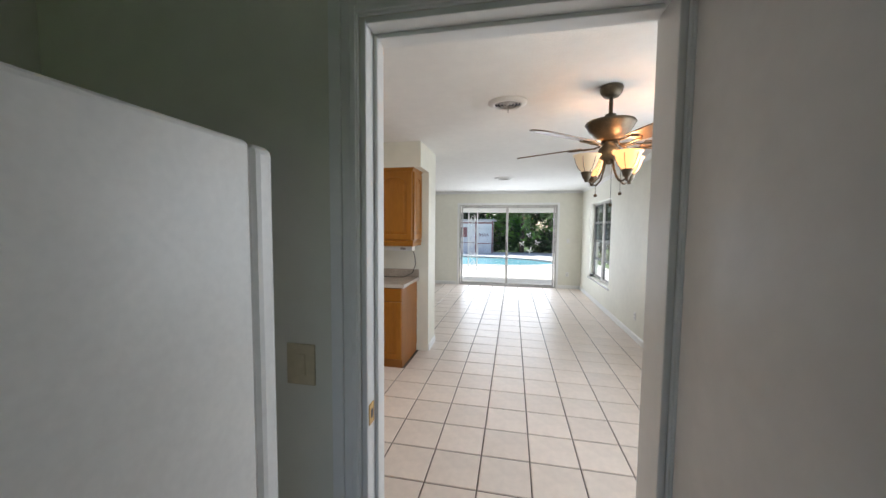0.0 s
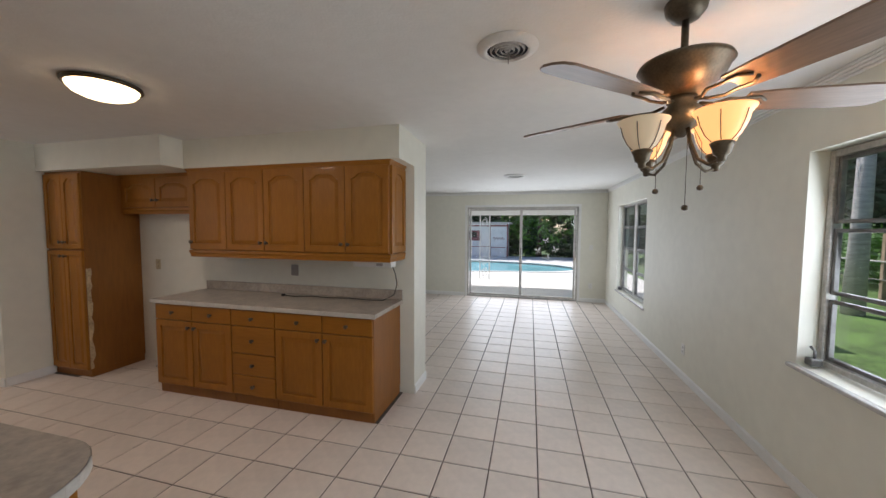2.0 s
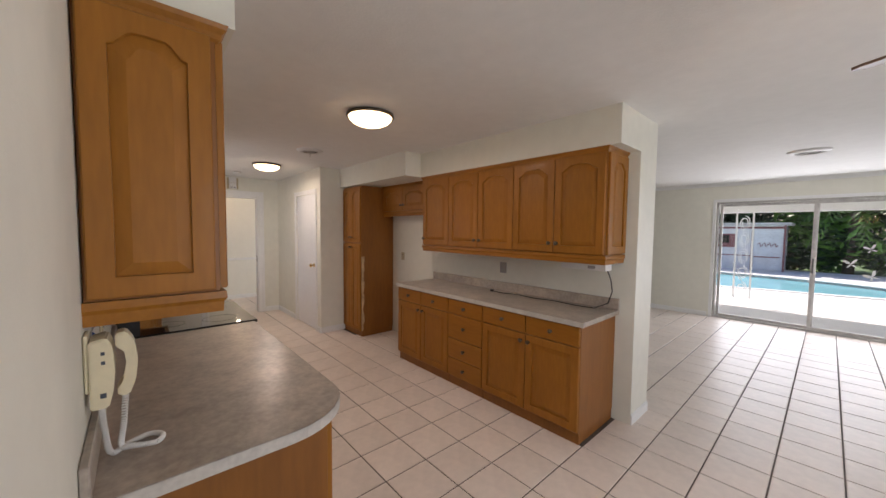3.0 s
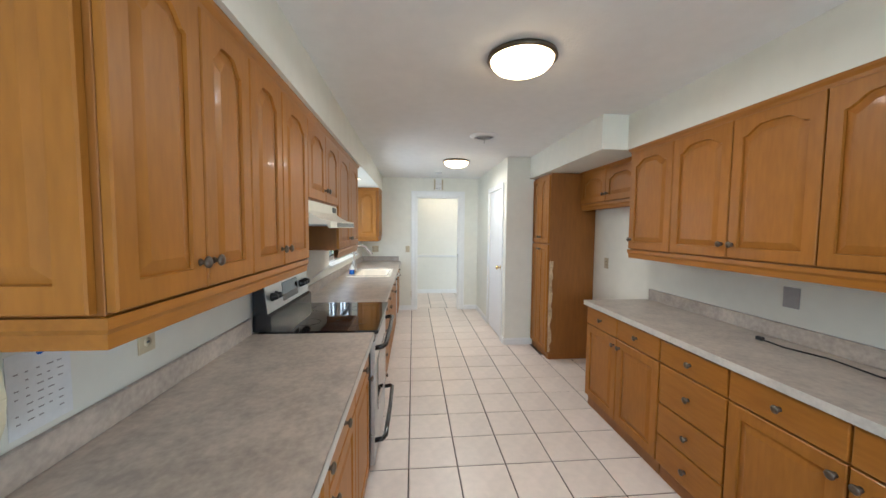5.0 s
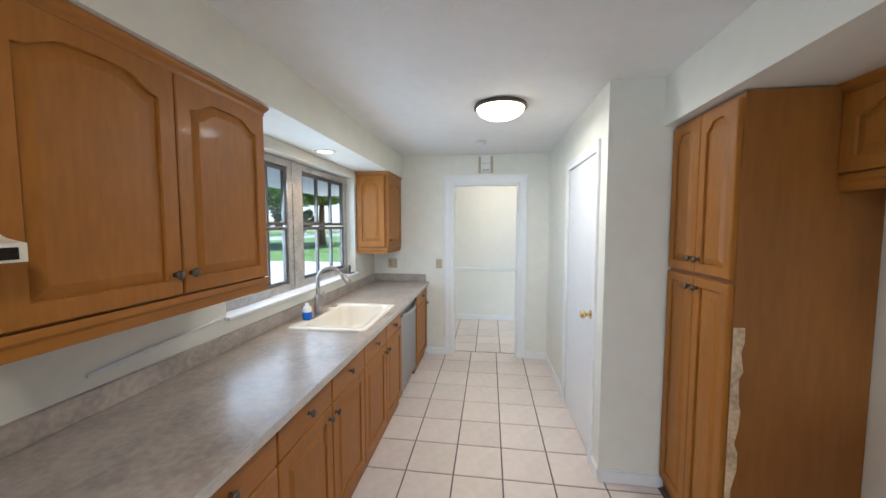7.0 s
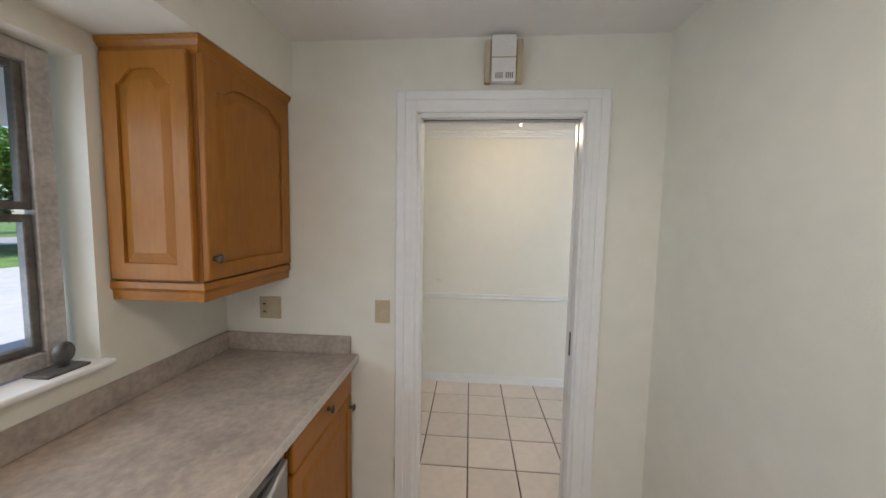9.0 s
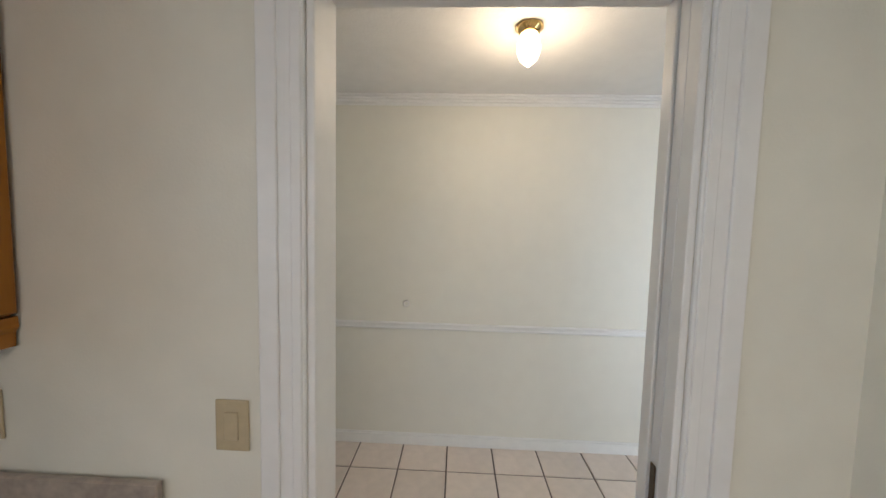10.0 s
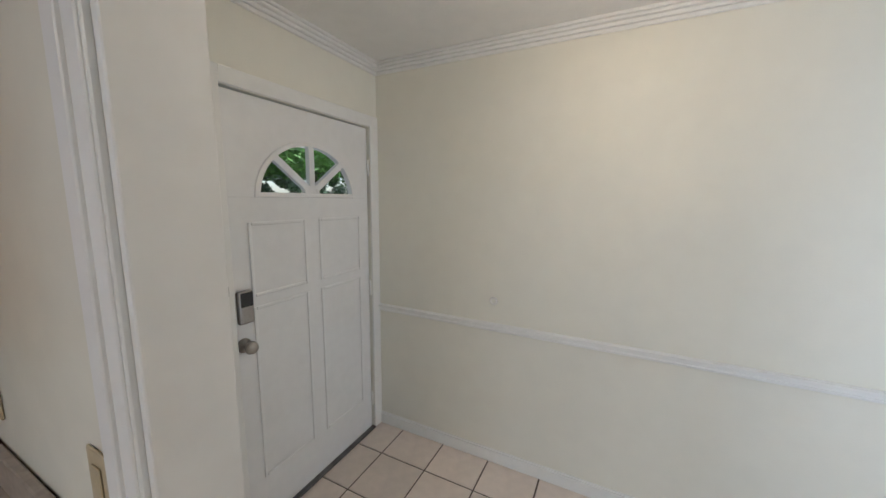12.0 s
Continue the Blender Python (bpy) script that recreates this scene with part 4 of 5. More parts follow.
# ---- front door ----
fd = tagged(new("door_5"), "white panelled front door with a fan light, closed", "door", kind="structure")
fd.location = (-7.138, 2.094, 0)
W2, CZ, R = 0.452, 1.61, 0.325
bm = bmesh.new()
N = 24
arch = [(R * math.cos(math.pi * k / N), CZ + R * 0.86 * math.sin(math.pi * k / N)) for k in range(N + 1)]
TOP = 2.042


def edge_point(k):
    a = math.pi * k / N
    c, s = math.cos(a), math.sin(a)
    k1 = min(W2 / abs(c) if abs(c) > 1e-6 else 9, (TOP - CZ) / s if s > 1e-6 else 9)
    return (c * k1, CZ + s * k1)


outer = [edge_point(k) for k in range(N + 1)]
corner = math.degrees(math.atan2(TOP - CZ, W2))
for y0, y1 in ((-0.042, 0.0),):
    f = [[bm.verts.new((p[0], y, p[1])) for p in arch] for y in (y0, y1)]
    o = [[bm.verts.new((p[0], y, p[1])) for p in outer] for y in (y0, y1)]
    for k in range(N):
        a0, a1 = 180 * k / N, 180 * (k + 1) / N
        cor = None
        for ca, cx in ((corner, W2), (180 - corner, -W2)):
            if a0 < ca < a1:
                cor = cx
        for i in (0, 1):
            vs = [f[i][k], o[i][k]] + ([bm.verts.new((cor, (y0, y1)[i], TOP))] if cor else []) + [o[i][k + 1], f[i][k + 1]]
            bm.faces.new(vs)
        bm.faces.new([f[0][k], f[1][k], f[1][k + 1], f[0][k + 1]])
box(bm, (-W2, -0.042, 0.012), (W2, 0.0, CZ - 0.0005))
part("door_leaf", bm, M_DOOR, fd)
for a, b, z0, z1 in ((-0.37, -0.035, 1.16, 1.50), (0.05, 0.37, 1.16, 1.50), (-0.37, -0.035, 0.25, 1.115), (0.05, 0.37, 0.25, 1.115)):
    bm = bmesh.new()
    for lo, hi, za, zb in ((a, a + 0.016, z0, z1), (b - 0.016, b, z0, z1), (a + 0.016, b - 0.016, z0, z0 + 0.016), (a + 0.016, b - 0.016, z1 - 0.016, z1)):
        box(bm, (lo, 0.0, za), (hi, 0.007, zb), 0.003)
    part("panel", bm, M_DOOR, fd)
bm = bmesh.new()
ring = [bm.verts.new((p[0], y, CZ + (p[1] - CZ))) for y in (0.008,) for p in arch]
ring2 = [bm.verts.new((p[0] * 0.93, 0.010, CZ + (p[1] - CZ) * 0.93)) for p in arch]
ring3 = [bm.verts.new((p[0] * 0.92, -0.02, CZ + (p[1] - CZ) * 0.92)) for p in arch]
ring0 = [bm.verts.new((p[0] * 1.01, 0.0005, CZ + (p[1] - CZ) * 1.01)) for p in arch]
for a, b in ((ring0, ring), (ring, ring2), (ring2, ring3)):
    for k in range(N):
        bm.faces.new([a[k], a[k + 1], b[k + 1], b[k]])
box(bm, (-R * 0.99, -0.02, CZ), (R * 0.99, 0.009, CZ + 0.022), 0.003)
for a in (45, 90, 135):
    c, s = math.cos(radians(a)), math.sin(radians(a))
    p0, p1 = Vector((0.03 * c, 0, CZ + 0.02 + 0.03 * s)), Vector((R * 0.97 * c, 0, CZ + R * 0.86 * 0.97 * s))
    d = (p1 - p0).normalized()
    nrm = Vector((-d.z, 0, d.x)) * 0.017
    extrude_outline(bm, [((p0 + nrm).x, (p0 + nrm).z), ((p0 - nrm).x, (p0 - nrm).z), ((p1 - nrm).x, (p1 - nrm).z), ((p1 + nrm).x, (p1 + nrm).z)], -0.018, 0.006 + 0.001 * a / 45, "y")
box(bm, (-0.05, -0.019, CZ + 0.018), (0.05, 0.0075, CZ + 0.06), 0.004)
part("fan_light_frame", bm, M_DOOR, fd)
bm = bmesh.new()
extrude_outline(bm, arch, -0.030, -0.026, "y")
g = part("pane", bm, M_GLASS, fd)
g.visible_shadow = False
bm = bmesh.new()
box(bm, (0.395, 0.0005, 1.055), (0.465, 0.028, 1.205), 0.010, 2)
lock = part("smart_lock", bm, M_NICKEL, fd, "nickel keypad deadbolt with a black touch face")
part("touch_face", slab((0.402, 0.0285, 1.135), (0.458, 0.031, 1.198), 0.002), M_BLACKGL, lock)
lock.location.x = -0.016
bm = bmesh.new()
lathe(bm, [(0.033, 0.0), (0.033, 0.006), (0.014, 0.012), (0.012, 0.034), (0.024, 0.042), (0.030, 0.055), (0.024, 0.070), (0, 0.074)], (0.425, 0.0005, 0.955), 20, pose(0, 0, 0, -90, 0, 0))
part("door_knob", bm, M_NICKEL, fd)
for z in (0.22, 1.02, 1.80):
    bm = bmesh.new()
    tube(bm, [(-0.458, 0.006, z - 0.05), (-0.458, 0.006, z + 0.05)], 0.007, 8)
    part("hinge", bm, M_TRIM, fd)
bm = bmesh.new()
for lo, hi, za, zb in ((-7.678, -7.601, 0, 2.12), (-6.676, -6.599, 0, 2.12), (-7.601, -6.676, 2.052, 2.12)):
    box(bm, (lo, 2.108, za), (hi, 2.12, zb), 0.003)
setting("trim_front_casing", bm, M_TRIM, "white casing of the front door")
setting("threshold", slab((-7.603, 1.97, 0.0), (-6.673, 2.123, 0.014), 0.004), M_ALUDK, "dark metal door threshold")
bl = thing("door_latch_guard", "small chrome security latch on the door casing", "hardware", (-6.637, 2.121, 1.22))
part("latch_plate", slab((-0.014, 0, -0.022), (0.014, 0.004, 0.022), 0.002), M_STEEL, bl)
part("latch_knob", slab((-0.006, 0.0045, -0.008), (0.010, 0.02, 0.008), 0.003), M_STEEL, bl)

# ---- ceiling fixtures ----


def dome_light(x, y, power):
    c = thing("ceiling_light", "flush dome ceiling light with a bronze rim, lit", "light", (x, y, CEIL), 0, "flush ceiling lights")
    bm = bmesh.new()
    lathe(bm, [(0, -0.001), (0.165, -0.001), (0.180, -0.006), (0.184, -0.022), (0.176, -0.030), (0.166, -0.028), (0.160, -0.020), (0, -0.018)], steps=40)
    part("rim", bm, M_BRONZE, c)
    bm = bmesh.new()
    lathe(bm, [(0.166, -0.024), (0.160, -0.042), (0.140, -0.064), (0.100, -0.083), (0.05, -0.093), (0, -0.096)], steps=40)
    part("dome", bm, M_DOME, c)
    lamp = area_lamp("lamp_ceiling", (x, y, CEIL - 0.105), (x, y + 0.0001, 0), 0.26, 0.26, power, SOFTW)
    lamp.data.shape = "DISK"


dome_light(-1.50, 3.475, 7.5)
dome_light(-4.36, 3.48, 6.5)


def round_vent(x, y, r, label, rod=True):
    v = thing("ceiling_vent", label, "vent", (x, y, CEIL), 0, "round ceiling vents")
    bm = bmesh.new()
    lathe(bm, [(r * 1.0, -0.001), (r * 1.36, -0.001), (r * 1.36, -0.005), (r * 1.04, -0.020), (r * 0.94, -0.024), (r * 0.90, -0.012)], steps=36)
    part("rim", bm, M_WHITEPL, v)
    bm = bmesh.new()
    lathe(bm, [(0, -0.002), (r * 0.99, -0.002), (r * 0.99, -0.0045), (0, -0.0045)], steps=36)
    part("throat", bm, M_INK, v)
    for k in (0.70, 0.48, 0.26, 0.06):
        bm = bmesh.new()
        lathe(bm, [(r * (k + 0.09), -0.010), (r * (k + 0.03), -0.021), (r * k, -0.021), (r * (k + 0.05), -0.010)], steps=32, close=True)
        part("ring_slat", bm, M_ALU, v)
    if rod:
        bm = bmesh.new()
        tube(bm, [(r * 0.05, 0, -0.005), (r * 0.05, 0, -0.075)], 0.003, 6)
        part("damper_rod", bm, M_GREYPL, v)


round_vent(0.86, 3.63, 0.105, "round white ceiling air vent with ring slats")
round_vent(-3.08, 3.60, 0.105, "round ceiling air vent with dusty ring slats")
round_vent(0.73, 7.55, 0.13, "round white air vent in the living room ceiling", False)

sm = thing("smoke_detector", "small white smoke detector on the ceiling", "detector", (-5.40, 3.32, CEIL))
bm = bmesh.new()
lathe(bm, [(0, -0.001), (0.055, -0.001), (0.055, -0.015), (0.048, -0.034), (0.02, -0.038), (0, -0.038)], steps=24)
part("housing", bm, M_WHITEPL, sm)

rl = thing("recessed_light", "recessed spotlight in the soffit above the sink, lit", "light", (-4.45, 2.13, 2.18))
bm = bmesh.new()
lathe(bm, [(0.058, -0.001), (0.080, -0.001), (0.080, -0.005), (0.060, -0.007), (0.056, -0.003)], steps=28)
part("trim_ring", bm, M_WHITEPL, rl)
bm = bmesh.new()
lathe(bm, [(0, -0.0012), (0.057, -0.0012), (0.057, -0.003), (0, -0.003)], steps=24)
part("lens", bm, M_DOME, rl)
spot = new("lamp_recessed", bpy.data.lights.new("lamp_recessed", "SPOT"))
spot.data.energy, spot.data.color, spot.data.spot_size, spot.data.spot_blend, spot.data.shadow_soft_size = 9, WARM, radians(115), 0.6, 0.05
spot.matrix_world = look((-4.45, 2.13, 2.165), (-4.45, 2.2, 0))

fb = thing("foyer_light", "bare lit bulb in a small brass ceiling holder", "light", (-6.865, 3.565, CEIL))
bm = bmesh.new()
lathe(bm, [(0, -0.001), (0.058, -0.001), (0.060, -0.010), (0.046, -0.024), (0.040, -0.034), (0.0, -0.034)], steps=24)
part("holder", bm, M_BRASS, fb)
bm = bmesh.new()
lathe(bm, [(0.036, -0.0345), (0.044, -0.055), (0.050, -0.080), (0.050, -0.105), (0.038, -0.138), (0.020, -0.157), (0.007, -0.163), (0.005, -0.170), (0, -0.171)], steps=24)
part("bulb", bm, M_BULB, fb)
bulb_lamp("lamp_foyer", (-6.865, 3.565, CEIL - 0.235), 4.8, (1.0, 0.76, 0.50), 0.05)

# ceiling fan
fan = thing("ceiling_fan", "bronze five-blade ceiling fan with four lit glass shades", "fan", (1.53, 3.454, CEIL))
bm = bmesh.new()
lathe(bm, [(0, -0.001), (0.068, -0.001), (0.072, -0.01), (0.066, -0.04), (0.045, -0.066), (0.022, -0.072), (0, -0.072)], steps=28)
part("canopy", bm, M_BRONZE, fan)
bm = bmesh.new()
tube(bm, [(0, 0, -0.07), (0, 0, -0.20)], 0.0125, 12)
part("downrod", bm, M_BRONZE, fan)
bm = bmesh.new()
lathe(bm, [(0, -0.175), (0.034, -0.178), (0.036, -0.20), (0.06, -0.215), (0.15, -0.228), (0.156, -0.24), (0.148, -0.248), (0.130, -0.285), (0.085, -0.335), (0.05, -0.352), (0, -0.352)], steps=36)
part("motor_housing", bm, M_BRONZE, fan)
bm = bmesh.new()
lathe(bm, [(0, -0.3525), (0.048, -0.3525), (0.052, -0.37), (0.044, -0.38), (0.066, -0.40), (0.070, -0.43), (0.055, -0.46), (0.03, -0.478), (0.012, -0.50), (0, -0.50)], steps=28)
part("light_fitter", bm, M_BRONZE, fan)
BL = bmesh.new()
tip = [(0.20, -0.052), (0.30, -0.060), (0.55, -0.068), (0.63, -0.066), (0.66, -0.05), (0.675, -0.02), (0.675, 0.02), (0.66, 0.05), (0.63, 0.066), (0.55, 0.068), (0.30, 0.060), (0.20, 0.052)]
extrude_outline(BL, tip, -0.004, 0.004, "z")
BLADE = to_mesh("blade", BL, M_BLADE)
BK = bmesh.new()
for s in (-1, 1):
    tube(BK, [(0.06, 0, 0.0), (0.10, s * 0.012, -0.012), (0.14, s * 0.036, -0.010), (0.18, s * 0.030, -0.008), (0.24, s * 0.034, -0.0075), (0.27, s * 0.01, -0.0075)], 0.006, 6)
BRACKET = to_mesh("blade_bracket", BK, M_BRONZE)
for a in (5, 77, 149, 221, 293):
    b = new("blade", BLADE)
    b.parent = fan
    b.matrix_basis = pose(0, 0, -0.375, 0, 0, a) @ pose(0, 0, 0, -13, 0, 0)
    k = new("blade_bracket", BRACKET)
    k.parent = b
for a, lit in ((25, True), (115, True), (205, False), (295, True)):
    ca, sa = math.cos(radians(a)), math.sin(radians(a))
    bm = bmesh.new()
    pts = [(0.03, -0.46), (0.045, -0.53), (0.075, -0.595), (0.12, -0.625), (0.158, -0.615), (0.165, -0.59)]
    tube(bm, [(r * ca, r * sa, z) for r, z in pts], 0.006, 8)
    arm = part("lamp_arm", bm, M_BRONZE, fan)
    bm = bmesh.new()
    lathe(bm, [(0, -0.625), (0.012, -0.622), (0.014, -0.605), (0.024, -0.598), (0.030, -0.575), (0.036, -0.562), (0.030, -0.556), (0, -0.556)], (0.165 * ca, 0.165 * sa, 0), 20)
    part("lamp_holder", bm, M_BRONZE, arm)
    bm = bmesh.new()
    lathe(bm, [(0.030, -0.556), (0.050, -0.535), (0.066, -0.50), (0.074, -0.47), (0.086, -0.455), (0.088, -0.45), (0.084, -0.449), (0.070, -0.47), (0.062, -0.50), (0.046, -0.533), (0.02, -0.55)], (0.165 * ca, 0.165 * sa, 0), 28)
    part("glass_shade", bm, M_SHADE if lit else M_SHADEDIM, arm, "glowing alabaster glass shade" if lit else "dimmer alabaster glass shade")
    for q in range(6):
        qa = math.pi * q / 3
        bm = bmesh.new()
        tube(bm, [(0.165 * ca + r * math.cos(qa), 0.165 * sa + r * math.sin(qa), z) for r, z in ((0.032, -0.556), (0.052, -0.535), (0.068, -0.50), (0.076, -0.468))], 0.0016, 5)
        part("shade_wire", bm, M_BRONZE, arm)
    if lit:
        bulb_lamp("lamp_fan", (1.53 + 0.165 * ca, 3.454 + 0.165 * sa, CEIL - 0.43), 1.4, WARM, 0.03)
for x, y, z in ((-0.07, 0.03, -0.70), (0.005, -0.05, -0.77), (0.08, 0.02, -0.69)):
    bm = bmesh.new()
    tube(bm, [(x * 0.5, y * 0.5, -0.45), (x, y, -0.52), (x, y, z)], 0.0014, 5)
    lathe(bm, [(0, z - 0.012), (0.010, z - 0.008), (0.012, z), (0.008, z + 0.008), (0, z + 0.010)], (x, y, 0), 10)
    part("pull_chain", bm, M_BRONZE, fan)

# ---- small things on the walls and counters ----


def plate(name, label, category, at, turn, w, h, material, kind):
    """A wall plate facing -y at turn 0; kind: 'o' duplex socket, 's' toggle, 'os' both, 'b' blank."""
    p = thing(name, label, category, at, turn)
    part("cover_plate", slab((-w / 2, -0.006, -h / 2), (w / 2, -0.0005, h / 2), 0.003, 2), material, p)
    spots = [0.0] if len(kind) == 1 else [-w / 4, w / 4]
    for x, c in zip(spots, kind):
        if c == "o":
            for z in (-0.02, 0.02):
                bm = bmesh.new()
                lathe(bm, [(0, 0.0062), (0.016, 0.0062), (0.016, 0.0085), (0, 0.0085)], (x, 0, z), 16, pose(0, 0, 0, 90, 0, 0))
                s = part("socket_face", bm, material, p)
                part("slots", slab((x - 0.007, -0.0092, z - 0.004), (x + 0.007, -0.0086, z + 0.004)), M_INK, s)
        elif c == "s":
            part("rocker", slab((x - 0.016, -0.0095, -0.032), (x + 0.016, -0.0062, 0.032), 0.002), material, p)
    return p


plate("light_switch", "beige rocker light switch beside the pocket door", "switch", (-6.0145, 2.80, 1.135), 90, 0.075, 0.115, M_BEIGEPL, "s")
plate("wall_outlet", "beige double plate with socket and switch", "outlet", (-6.0145, 2.215, 1.135), 90, 0.115, 0.115, M_BEIGEPL, "os")
plate("wall_outlet", "ivory wall socket above the counter", "outlet", (-0.92, 1.9755, 1.14), 180, 0.075, 0.115, M_IVORY, "o")
plate("wall_outlet", "grey socket plate above the north counter", "outlet", (-1.376, 4.9995, 1.155), 0, 0.085, 0.115, M_GREYPL, "b")
plate("wall_outlet", "beige socket plate in the fridge bay", "outlet", (-3.22, 4.9995, 1.16), 0, 0.075, 0.115, M_BEIGEPL, "o")
plate("wall_outlet", "white wall socket low on the east wall", "outlet", (2.5795, 6.05, 0.325), -90, 0.075, 0.115, M_WHITEPL, "o")
plate("wall_outlet", "white wall socket low on the north wall", "outlet", (2.27, 9.9845, 0.36), 0, 0.075, 0.115, M_WHITEPL, "o")
plate("light_switch", "white light switch beside the sliding door", "switch", (2.27, 9.9845, 1.20), 0, 0.075, 0.115, M_WHITEPL, "s")
plate("light_switch", "ivory light switch beside the utility doorway", "switch", (0.33, 1.8495, 1.12), 0, 0.09, 0.12, M_IVORY, "s")

chime = thing("door_chime", "white door chime box with beige side tubes", "chime", (-6.0145, 3.36, 2.225), 90)
part("cover", slab((-0.055, -0.05, 0.0), (0.055, -0.001, 0.20), 0.006, 2), M_WHITEPL, chime)
part("cover_band", slab((-0.056, -0.052, 0.098), (0.056, -0.0505, 0.103)), M_BEIGEPL, chime)
for s in (-1, 1):
    part("side_wing", slab((s * 0.0555, -0.042, -0.005), (s * 0.085, -0.001, 0.185), 0.008, 2), M_BEIGEPL, chime)
for k in range(8):
    x = -0.036 + k * 0.009 + (0.010 if k > 3 else 0)
    part("grille_slot", slab((x, -0.0512, 0.01), (x + 0.004, -0.0502, 0.035)), M_INK, chime)

bell = thing("wall_bracket", "tiny white ring bracket on the foyer wall", "bracket", (-7.6775, 2.935, 1.026), 90)
bm = bmesh.new()
lathe(bm, [(0.014, 0.0), (0.024, 0.0), (0.024, 0.006), (0.016, 0.012), (0.013, 0.008)], (0, 0, 0), 18, pose(0, 0, 0, 90, 0, 0))
part("ring", bm, M_WHITEPL, bell)

phone = thing("wall_telephone", "cream corded wall telephone above the counter", "telephone", (-0.385, 1.9755, 1.165), 180)
part("wall_plate", slab((-0.035, -0.010, -0.06), (0.035, -0.001, 0.095), 0.003), M_ALMOND, phone)
bm = bmesh.new()
extrude_outline(bm, [(-0.0105, -0.105), (-0.046, -0.105), (-0.056, -0.06), (-0.060, 0.0), (-0.056, 0.06), (-0.046, 0.085), (-0.0105, 0.078)], -0.045, 0.05, "x")
bmesh.ops.bevel(bm, geom=bm.edges[:], offset=0.004, segments=2, affect="EDGES")
part("base_unit", bm, M_ALMOND, phone)
bm = bmesh.new()
extrude_outline(bm, [(-0.062, 0.088), (-0.084, 0.092), (-0.100, 0.062), (-0.107, 0.005), (-0.101, -0.05), (-0.087, -0.088), (-0.064, -0.086), (-0.062, -0.062), (-0.078, -0.047), (-0.087, 0.0), (-0.083, 0.038), (-0.062, 0.050)], -0.026, 0.030, "x")
bmesh.ops.bevel(bm, geom=bm.edges[:], offset=0.004, segments=2, affect="EDGES")
part("handset", bm, M_ALMOND, phone)
bm = bmesh.new()
ctrl = [Vector(c) for c in ((-0.02, -0.03, -0.105), (-0.022, -0.034, -0.17), (-0.02, -0.045, -0.24), (0.01, -0.08, -0.242), (0.03, -0.125, -0.242), (0.0, -0.155, -0.240), (-0.045, -0.14, -0.236), (-0.035, -0.09, -0.232), (-0.015, -0.066, -0.23), (-0.010, -0.072, -0.17), (-0.005, -0.078, -0.09))]
pts = []
for a, b, c, d in zip([ctrl[0]] + ctrl, ctrl, ctrl[1:], ctrl[2:] + [ctrl[-1]]):
    for k in range(84):
        u = k / 84
        p = 0.5 * (2 * b + (c - a) * u + (2 * a - 5 * b + 4 * c - d) * u * u + (3 * b - a - 3 * c + d) * u ** 3)
        side = (c - b).normalized().orthogonal().normalized()
        q = Matrix.Rotation(0.9 * len(pts), 3, (c - b).normalized()) @ side
        pts.append(p + q * 0.006)
tube(bm, pts, 0.0022, 5)
part("coil_cord", bm, M_WHITEPL, phone)
for z in (0.015, 0.04):
    part("socket", slab((-0.0462, -0.042, z), (-0.0445, -0.034, z + 0.009)), M_INK, phone)
part("cord_jack", slab((-0.0462, -0.042, -0.075), (-0.0445, -0.030, -0.062)), M_INK, phone)

note = thing("wall_notice", "white paper notice pinned to the wall", "notice", (-0.58, 1.9755, 1.02), 180)
part("sheet", slab((-0.075, -0.003, 0.0), (0.075, -0.001, 0.20)), M_PAPER, note)
rng = random.Random(9)
for r in range(7):
    for c in range(5):
        if rng.random() < 0.75:
            part("text_bar", slab((-0.06 + c * 0.025, -0.0036, 0.03 + r * 0.02), (-0.06 + c * 0.025 + rng.uniform(0.006, 0.016), -0.0031, 0.033 + r * 0.02)), M_GREYPL, note)
bm = bmesh.new()
lathe(bm, [(0, 0.003), (0.008, 0.003), (0.006, 0.008), (0, 0.010)], (0.0, 0, 0.19), 10, pose(0, 0, 0, 90, 0, 0))
part("pin", bm, M_BLUE, note)

ucl = thing("under_cabinet_light", "white under-cabinet strip light with a black cord", "light", (-0.40, 4.80, 1.297))
part("housing", slab((-0.17, -0.055, -0.055), (0.20, 0.055, 0.0), 0.005, 2), M_WHITEPL, ucl)
part("end_switch", slab((0.06, -0.058, -0.042), (0.12, -0.0555, -0.018), 0.002), M_GREYPL, ucl)
bm = bmesh.new()
tube(bm, [(0.19, 0.0, -0.05), (0.205, 0.03, -0.12), (0.20, 0.08, -0.22), (0.15, 0.13, -0.33), (0.06, 0.08, -0.378), (-0.10, 0.06, -0.378), (-0.30, 0.09, -0.378), (-0.50, 0.05, -0.378), (-0.70, 0.08, -0.378), (-0.86, 0.03, -0.378), (-0.98, 0.04, -0.377)], 0.0045, 6)
part("cord", bm, M_CORD, ucl)
part("plug", slab((-1.01, 0.028, -0.383), (-0.975, 0.052, -0.363), 0.003), M_CORD, ucl)
ct = thing("counter_cable", "white cable clip along the backsplash", "cable", (-3.2, 2.0, 1.09))
bm = bmesh.new()
tube(bm, [(0.33, -0.010, -0.03), (0.0, -0.010, -0.008), (-0.30, -0.010, 0.012)], 0.008, 8)
part("cable", bm, M_WHITEPL, ct)

